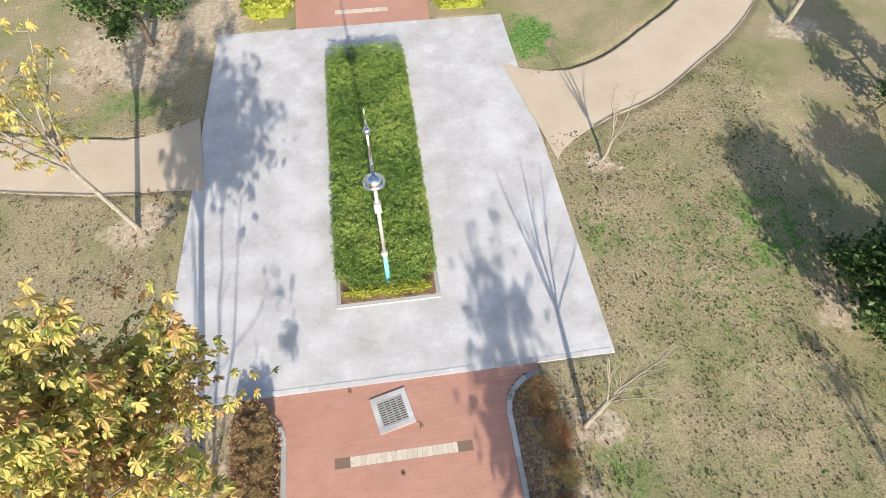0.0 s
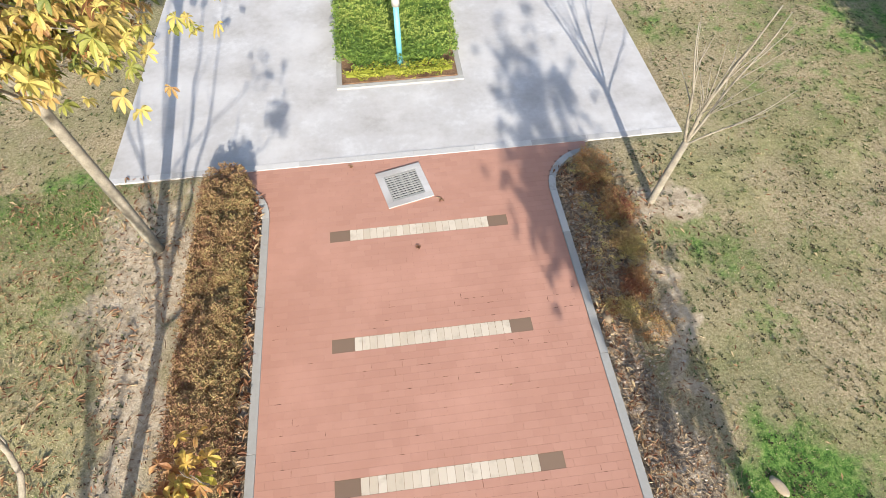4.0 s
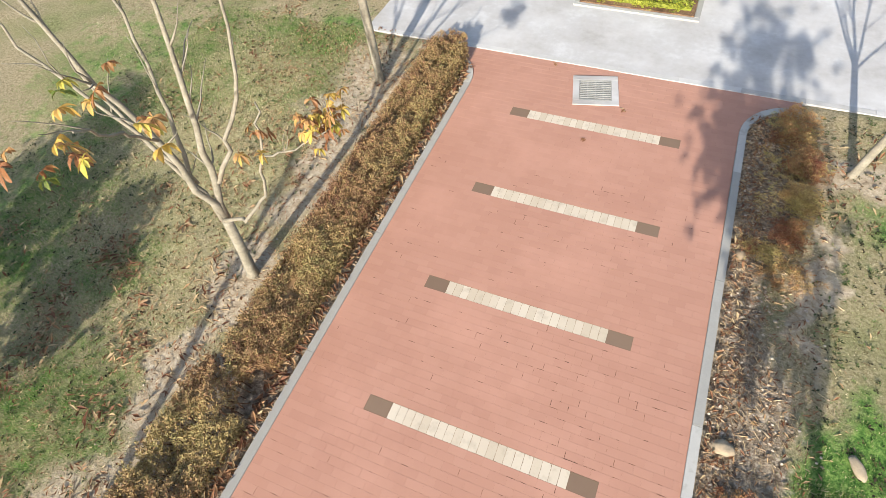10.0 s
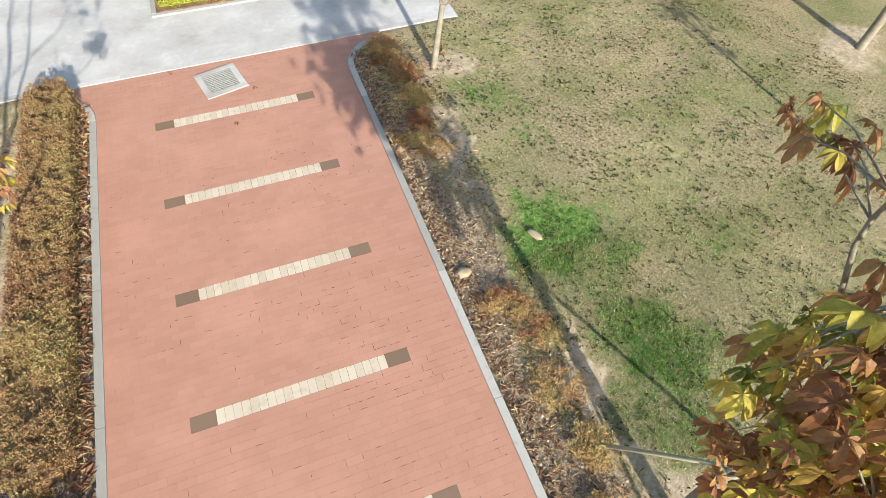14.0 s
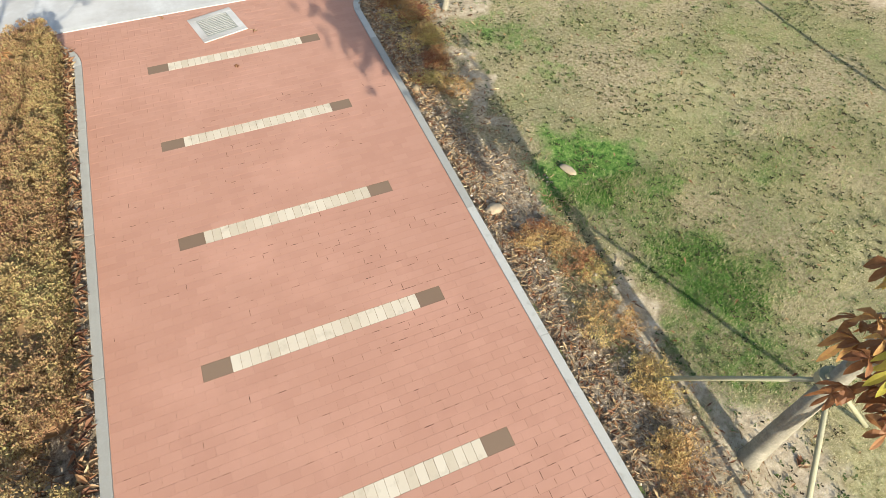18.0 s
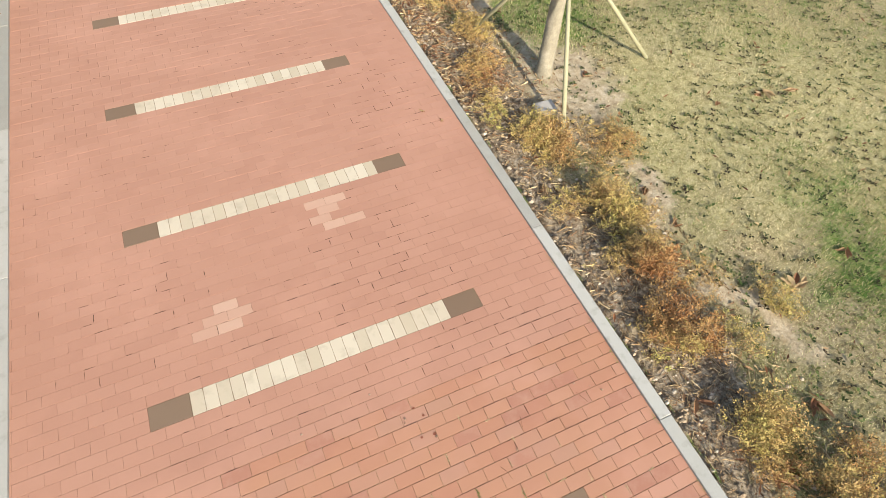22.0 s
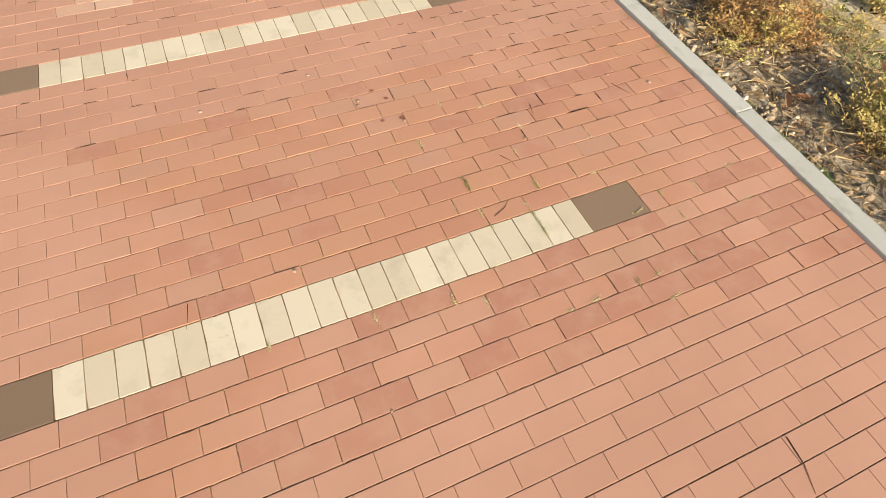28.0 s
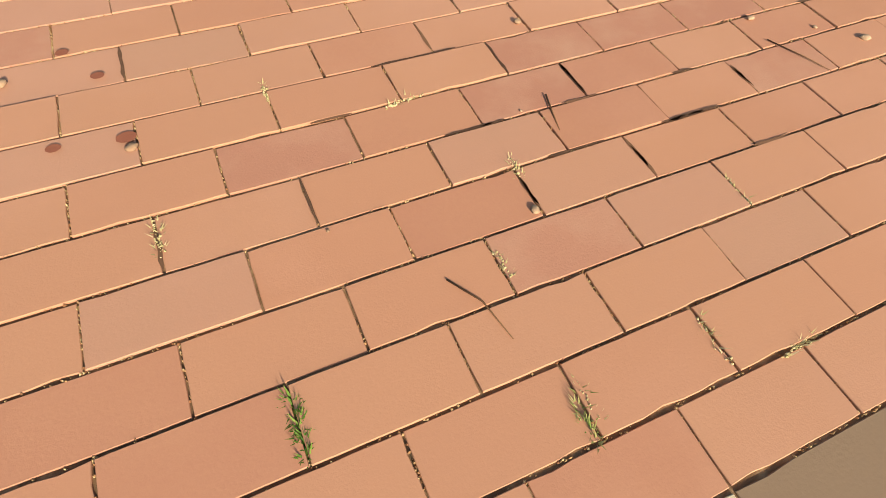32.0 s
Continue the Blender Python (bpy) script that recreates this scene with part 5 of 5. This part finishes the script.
for n, (x, y) in enumerate(DRY_HEADS):
    weed(x, y, growth.uniform(0.04, 0.07), growth.randint(35, 60), growth.uniform(0.62, 0.78), n + 300, 90)
for n, (x, y) in enumerate(DRY_COURSES):
    weed(x, y, growth.uniform(0.04, 0.08), growth.randint(45, 70), growth.uniform(0.62, 0.8), n + 340, 10)
for n, (x, y, l, count, tone) in enumerate(GREEN):
    weed(x, y, l, count, tone, n + 380, 90)

for n in range(26):
    weed(2.295 + growth.uniform(0, 0.03), growth.uniform(-1.6, 6.5), growth.uniform(0.08, 0.2), growth.randint(40, 90), growth.uniform(0.2, 0.48), n + 420, 90)


def twig(points, r=0.0022, label="thin dry twig lying on the bricks"):
    heap = Heap()
    points = [(x, y, z * 0.5) for x, y, z in points]
    heap.tube(points, [r * 0.65, r * 0.55, r * 0.3][: len(points)], 6)
    tagged(heap.object("twig", twig_mat, smooth=True), label, "twig", "twigs on the road")


twig([(0.888, 0.357, 0.004), (0.917, 0.309, 0.006), (0.929, 0.248, 0.003)])
twig([(1.199, 0.629, 0.006), (1.188, 0.59, 0.005), (1.177, 0.546, 0.003)], 0.0028)
twig([(1.211, -1.213, 0.004), (1.2, -1.306, 0.007), (1.167, -1.393, 0.003)], 0.003)
twig([(-0.592, 0.085, 0.006), (-0.6, 0.03, 0.005), (-0.613, -0.02, 0.003)], 0.0022)
twig([(0.70, 0.035, 0.006), (0.76, 0.06, 0.005), (0.80, 0.10, 0.003)], 0.002)
twig([(1.70, 0.62, 0.004), (1.73, 0.55, 0.006), (1.75, 0.50, 0.003)], 0.002)


def crumb(x, y, r, seed, material, label, category):
    bm = bmesh.new()
    bmesh.ops.create_icosphere(bm, subdivisions=2, radius=1.0)
    for v in bm.verts:
        k = 1 + 0.3 * noise.noise(v.co * 1.9 + Vector((seed, 0, 0)))
        v.co = Vector((v.co.x * r * k, v.co.y * r * 0.75 * k, v.co.z * r * 0.45 * k))
    ob = tagged(part(category, bm, material, None, smooth=True), label, category, category + "s on the bricks")
    ob.matrix_world = pose(x, y, r * 0.35, 0, 0, seed * 37)


pebble_mat = surf("pebble", [(0, (0.24, 0.15, 0.10)), (1, (0.42, 0.31, 0.23))], "object", 0.3, 40, 200, 0.2, 0.9, 0.3, 200, 0.002)
for n, (x, y, r) in enumerate(((0.55, 0.741, 0.016), (1.056, 0.416, 0.013), (1.256, 0.834, 0.013), (1.9, 0.555, 0.018), (1.72, 0.689, 0.013), (0.381, 0.955, 0.016), (0.77, 0.49, 0.005), (1.14, 0.61, 0.005),
                               (-0.364, 1.15, 0.014), (0.37, 0.926, 0.012), (-0.02, -0.6, 0.011), (1.83, 0.62, 0.008), (-0.18, 0.08, 0.016), (0.2, 1.24, 0.014))):
    crumb(x, y, r * 0.65, n + 1, pebble_mat, "small pale pebble lying on the bricks", "pebble")


def stain(x, y, r, seed):
    """A dark wet-looking spot on a brick."""
    pts = [(math.cos(k * 0.45) * r * (1 + 0.25 * noise.noise((seed, k * 0.7, 0))), math.sin(k * 0.45) * r * 0.8 * (1 + 0.25 * noise.noise((seed, k * 0.7, 3))), 0) for k in range(14)]
    ob = mesh_object("stain", pts, [tuple(range(14))], spot_mat)
    ob.location = (x, y, 0.0042)
    tagged(ob, "small dark red stain on a brick", "stain", "stains on the bricks")


spot_mat = surf("dark_stain", [(0, (0.19, 0.055, 0.035)), (1, (0.28, 0.10, 0.06))], "", 0.4, 60, 200, 0.3, 0.8, 0.0)
for n, (x, y, r) in enumerate(((0.447, 0.777, 0.011), (0.545, 0.765, 0.015), (0.472, 1.007, 0.011), (0.52, 0.926, 0.011))):
    stain(x, y, r, n + 1)


def dry_leaf(x, y, size, seed, z=0.0):
    """A dead chestnut leaf: a bunch of curled, boat-shaped leaflets."""
    rnd = random.Random(seed)
    heap = Heap()
    heading = rnd.uniform(0, 6.283)
    for _ in range(rnd.randint(4, 6)):
        a, length, wide, curl, tone = heading + rnd.gauss(0, 0.7), size * rnd.uniform(0.6, 1.1), size * rnd.uniform(0.1, 0.17), rnd.uniform(0.1, 0.5), rnd.uniform(0.25, 0.95)
        d, e, start = Vector((math.cos(a), math.sin(a), 0)), Vector((-math.sin(a), math.cos(a), 0)), Vector((rnd.gauss(0, size * 0.15), rnd.gauss(0, size * 0.15), rnd.uniform(0, size * 0.15)))
        verts = []
        for q in range(6):
            u = q / 5
            w, c = wide * math.sin(math.pi * min(1, u * 0.92 + 0.06)) ** 0.8, start + d * length * u + Vector((0, 0, curl * length * (u - 0.35) ** 2))
            verts += [tuple(c + e * w + Vector((0, 0, w * 0.9))), tuple(c), tuple(c - e * w + Vector((0, 0, w * 0.9)))]
        heap.add(verts, [f for q in range(5) for f in ((q * 3, q * 3 + 1, q * 3 + 4, q * 3 + 3), (q * 3 + 1, q * 3 + 2, q * 3 + 5, q * 3 + 4))], tone)
    low = min(v[2] for v in heap.v)
    ob = heap.object("dry_leaf", litter_leaf)
    ob.location = (x, y, z - low)
    tagged(ob, "curled dead brown chestnut leaf", "leaf", "fallen chestnut leaves")


for n, (x, y, r) in enumerate(((0.39, 13.08, 0.09), (-0.03, 12.2, 0.08), (-0.96, 13.9, 0.09), (1.99, 3.87, 0.06), (1.87, 4.1, 0.05), (4.06, 0.65, 0.17), (5.75, 2.93, 0.17), (6.15, 2.77, 0.13), (4.85, 0.83, 0.12),
                               (3.42, -0.2, 0.16), (3.5, 2.2, 0.12), (3.48, 1.68, 0.1), (3.9, 3.95, 0.12), (5.08, 2.95, 0.09), (5.68, 2.85, 0.1), (2.5, 2.5, 0.12), (2.55, 0.2, 0.13), (2.75, -0.5, 0.15), (2.45, 7.3, 0.14),
                               (2.5, 6.6, 0.13), (-4.6, 10.4, 0.14), (-4.9, 9.6, 0.15), (-4.4, 11.6, 0.13), (-5.3, 8.6, 0.16), (-5.0, 7.2, 0.15), (-4.5, 6.8, 0.14), (-6.2, 9.2, 0.14), (0.9, 9.9, 0.03), (3.4, 3.6, 0.11))):
    dry_leaf(x, y, r, n + 500, 0.0 if abs(x) < 2.2 else height(x, y))


dirt_mat = surf("joint_dirt", [(0, (0.06, 0.03, 0.02)), (1, (0.17, 0.085, 0.05))], "tone", 0.3, 60, 200, 0.3, 0.95, 0.0)


# ---- kerbs ----
def kerbs():
    for name, side, edge in (("kerb_left", -1, ROAD_L), ("kerb_right", 1, ROAD_R)):
        root = thing(name, label="pale grey concrete kerb stones along the brick road", category="kerb", kind="structure")
        y, rnd = (-5.83 if side > 0 else -4.56), random.Random(side + 3)
        while y < 12.99:
            y1 = min(y + 2.0, 13.0)
            x0, x1 = (edge, edge + 0.11) if side > 0 else (edge - 0.11, edge)
            k = part("kerb_stone", box_bm(x0, y + 0.0015, -0.1, x1, y1 - 0.0015, 0.022, 0.006), kerb_mat, root)
            k.location = (rnd.uniform(-0.003, 0.003), 0, rnd.uniform(-0.0015, 0.0015))
            y = y1
        cx = edge + side * FLARE
        for k in range(4):
            bm = bmesh.new()
            rows = []
            for n in range(6):
                u = math.radians(90 * (k + n / 5.0) / 4 + (0.2 if n == 0 else -0.2 if n == 5 else 0))
                for r in (FLARE, FLARE - 0.11):
                    px, py = cx - side * math.cos(u) * r, 13.0 + math.sin(u) * r
                    rows.append((bm.verts.new((px, py, 0.022)), bm.verts.new((px, py, -0.1))))
            for n in range(5):
                a, b, c, d = rows[2 * n], rows[2 * n + 1], rows[2 * n + 2], rows[2 * n + 3]
                for f in ((a[0], b[0], d[0], c[0]), (a[0], c[0], c[1], a[1]), (b[0], b[1], d[1], d[0])):
                    bm.faces.new(f)
            bm.faces.new((rows[0][0], rows[0][1], rows[1][1], rows[1][0]))
            bm.faces.new((rows[10][0], rows[11][0], rows[11][1], rows[10][1]))
            bmesh.ops.recalc_face_normals(bm, faces=bm.faces[:])
            part("kerb_stone", bm, kerb_mat, root)


kerbs()


# ---- the brick road ----
def brick_shape(x0, x1, y0, y1, z, c=0.002):
    """Top, chamfer and sides of one paver."""
    top = [(x0 + c, y0 + c, z), (x1 - c, y0 + c, z), (x1 - c, y1 - c, z), (x0 + c, y1 - c, z)]
    mid = [(x0, y0, z - c), (x1, y0, z - c), (x1, y1, z - c), (x0, y1, z - c)]
    low = [(x, y, z - 0.03) for x, y, _ in mid]
    faces = [(0, 1, 2, 3)]
    for k in range(4):
        n = (k + 1) % 4
        faces += [(k, k + 4, n + 4, n), (k + 4, k + 8, n + 8, n + 4)]
    return top + mid + low, faces


def worn_brick(w, h, rnd):
    """A paver with a slightly chipped, uneven rim."""
    rim = []
    for (ax, ay), (bx, by), n in (((-1, -1), (1, -1), 7), ((1, -1), (1, 1), 4), ((1, 1), (-1, 1), 7), ((-1, 1), (-1, -1), 4)):
        for k in range(n):
            u = k / n
            x, y = (ax + (bx - ax) * u) * w / 2, (ay + (by - ay) * u) * h / 2
            inset = abs(rnd.gauss(0, 0.00035)) + (rnd.uniform(0.001, 0.0028) if rnd.random() < 0.05 else 0) + (0.0004 if k == 0 else 0)
            rim.append((x * (1 - 2 * inset / w), y * (1 - 2 * inset / h)))
    m = len(rim)
    verts = [(x * (1 - 0.0018 / w), y * (1 - 0.0018 / h), 0) for x, y in rim] + [(x, y, -0.001) for x, y in rim] + [(x, y, -0.03) for x, y in rim]
    faces = [tuple(range(m))]
    for k in range(m):
        n = (k + 1) % m
        faces += [(k, k + m, n + m, n), (k + m, k + 2 * m, n + 2 * m, n + m)]
    return verts, faces


def brick_road():
    road = thing("road", label="red brick paved road with cream and grey cross bars", category="road", kind="structure")
    mesh_object("sand_bed", [(ROAD_L, -4.1, -0.004), (ROAD_R, -4.1, -0.004), (ROAD_R, PLAZA_Y0, -0.004), (ROAD_L, PLAZA_Y0, -0.004)], [(0, 1, 2, 3)], joint_mat, road)
    rnd = random.Random(2)
    g, gy = 0.0014, 0.0026
    shared = {}

    def single(name, x0, x1, y0, y1, material, tilt=0.3):
        w, h = round(x1 - x0, 3), round(y1 - y0, 3)
        key = (name, w, h, rnd.randrange(9))
        if key not in shared:
            v, f = worn_brick(w, h, rnd)
            me = bpy.data.meshes.new(name)
            me.from_pydata(v, [], f)
            me.materials.append(material)
            shared[key] = me
        ob = new(name, shared[key])
        ob.parent = road
        ob.matrix_basis = pose((x0 + x1) / 2, (y0 + y1) / 2, rnd.uniform(-0.0015, 0.0015), rnd.gauss(0, tilt), rnd.gauss(0, tilt), rnd.gauss(0, 0.15))

    field = Heap()
    pale = ((-0.66, 2.46), (-0.56, 2.36), (-0.76, 2.36), (-0.86, 2.26), (-0.66, 2.26), (0.32, 3.3), (0.48, 3.3), (0.5, 3.2), (0.4, 3.1), (0.45, 3.0), (0.65, 3.0))
    for c in range(-41, 141):
        y0, y1 = c * C, (c + 1) * C
        y1 = min(y1, PLAZA_Y0 - 0.002)
        if y1 - y0 < 0.03:
            break
        yc = (y0 + y1) / 2
        gy = (0.0008 + 0.0013 * min(1, max(0, (3.0 - yc) / 2))) * rnd.uniform(0.7, 1.2)
        g = 0.0005 + 0.0004 * min(1, max(0, (2.6 - yc) / 2))
        in_bar = (c + 2) % 18 in (0, 1)
        left, right = road_edges(yc)
        x = BAR - 4 * P + (P if c % 2 else 0.0) - 60 * P + (0.013 if c == -3 else 0.027 if c < -3 else 0.0)
        while x < right:
            x0, x1 = max(x, left), min(x + 2 * P, right)
            x += 2 * P
            pieces = [(x0, x1)]
            if in_bar and c < 140:
                e = BAR + 3 * P
                pieces = [(x0, min(x1, -e)), (max(x0, e), x1)]
            for a, b in pieces:
                if b - a < 0.006:
                    continue
                a, b = a + g, b - g
                mid = (a + b) / 2
                if any(abs(mid - px) < 0.1 and abs(yc - py) < 0.05 for px, py in pale):
                    single("pale_brick", a, b, y0 + gy, y1 - gy, brick_pale)
                elif -0.75 < yc < 1.15 and -0.9 < mid < 2.2:
                    worn = rnd.random() < (0.5 if yc < -0.15 and mid > -0.4 else 0.07)
                    single("worn_brick" if worn else "brick", a, b, y0 + gy, y1 - gy, brick_worn if worn else brick_one)
                else:
                    z = rnd.uniform(-0.0008, 0.0008)
                    v, f = brick_shape(a, b, y0 + gy, y1 - gy, z, 0.0009 if yc < 2.2 else 0.0004)
                    field.add(v, f)
    ob = field.object("brick_field", brick_many, road)
    tagged(ob, "red brick pavers in running bond", kind="stuff")
    grit = Heap()
    for _ in range(30000):
        c = rnd.randint(-9, 13)
        y, x = c * C + rnd.gauss(0, 0.0012), rnd.uniform(-1.4, ROAD_R)
        if rnd.random() < 0.55:
            k = rnd.randint(-12, 10)
            x, y = BAR - 4 * P + (P if c % 2 else 0) + 2 * k * P + (0.013 if c == -3 else 0.027 if c < -3 else 0.0) + rnd.gauss(0, 0.0008), y + rnd.random() * C
            if x > ROAD_R or (c in (-2, -1) and abs(x) < BAR + 3 * P):
                continue
        if noise.noise((x * 5.1, y * 5.1, 5)) + 0.5 * noise.noise((x * 19, y * 19, 7)) < rnd.uniform(-0.4, 0.4):
            continue
        r, a = 0.001 + 0.0028 * rnd.random() ** 1.5, rnd.uniform(0, 6.283)
        u, w = (math.cos(a) * r, math.sin(a) * r), (-math.sin(a) * r * 0.6, math.cos(a) * r * 0.6)
        grit.add([(x - u[0], y - u[1], -0.004), (x + w[0], y + w[1], -0.003), (x + u[0], y + u[1], -0.004), (x - w[0], y - w[1], -0.003), (x, y, rnd.uniform(-0.001, 0.0022))],
                 [(0, 3, 4), (3, 2, 4), (2, 1, 4), (1, 0, 4)], rnd.random() ** 0.5)
    tagged(grit.object("joint_grit", litter_leaf, road), "sandy grit and dry bits in the brick joints", kind="stuff")
    dirt = Heap()
    for _ in range(3600):
        c = rnd.randint(4, 112)
        if rnd.random() < (0.45 if c < 30 else 0.75 if c < 42 else 0.6) or c % 18 in (16, 17, 0):
            continue
        y, x = c * C, rnd.choice((rnd.uniform(ROAD_L + 0.1, ROAD_R - 0.1), rnd.uniform(0.6, ROAD_R - 0.05)))
        if noise.noise((x * 0.9, y * 0.9, 15)) < rnd.uniform(-0.4, 0.5):
            continue
        l, up = rnd.uniform(0.015, 0.055), rnd.random() < 0.3
        if up:
            x, y, l = BAR - 4 * P + (P if c % 2 else 0) + 2 * round((x - BAR) / (2 * P)) * P, y + C / 2, min(l, 0.045)
            if not ROAD_L + 0.05 < x < ROAD_R - 0.05:
                continue
        low, high, n = [], [], 5
        for k in range(n + 1):
            u, wide = -l + 2 * l * k / n, rnd.uniform(0.0014, 0.0038) * (0.3 if k in (0, n) else 1)
            off = rnd.gauss(0, 0.0006)
            low.append((x + off - wide, y + u, 0.0012) if up else (x + u, y + off - wide, 0.0012))
            high.append((x + off + wide, y + u, 0.0012) if up else (x + u, y + off + wide, 0.0012))
        dirt.add(low + high, [(k, k + 1, k + n + 2, k + n + 1) if not up else (k + 1, k, k + n + 1, k + n + 2) for k in range(n)], rnd.random())
    tagged(dirt.object("joint_dirt", dirt_mat, road), "dark earth crumbs in open brick joints", kind="stuff")
    for k in range(-2, 8):
        y1 = k * 18 * C
        for n in range(21):
            a = -BAR + n * P
            single("cream_brick", a + 0.0013, a + P - 0.0013, y1 - 2 * C + 0.002, y1 - 0.002, brick_cream, 0.15)
        for a in (-BAR - 3 * P, BAR):
            single("grey_block", a + 0.001, a + 3 * P - 0.001, y1 - 2 * C + 0.002, y1 - 0.002, brick_dark, 0.1)


brick_road()
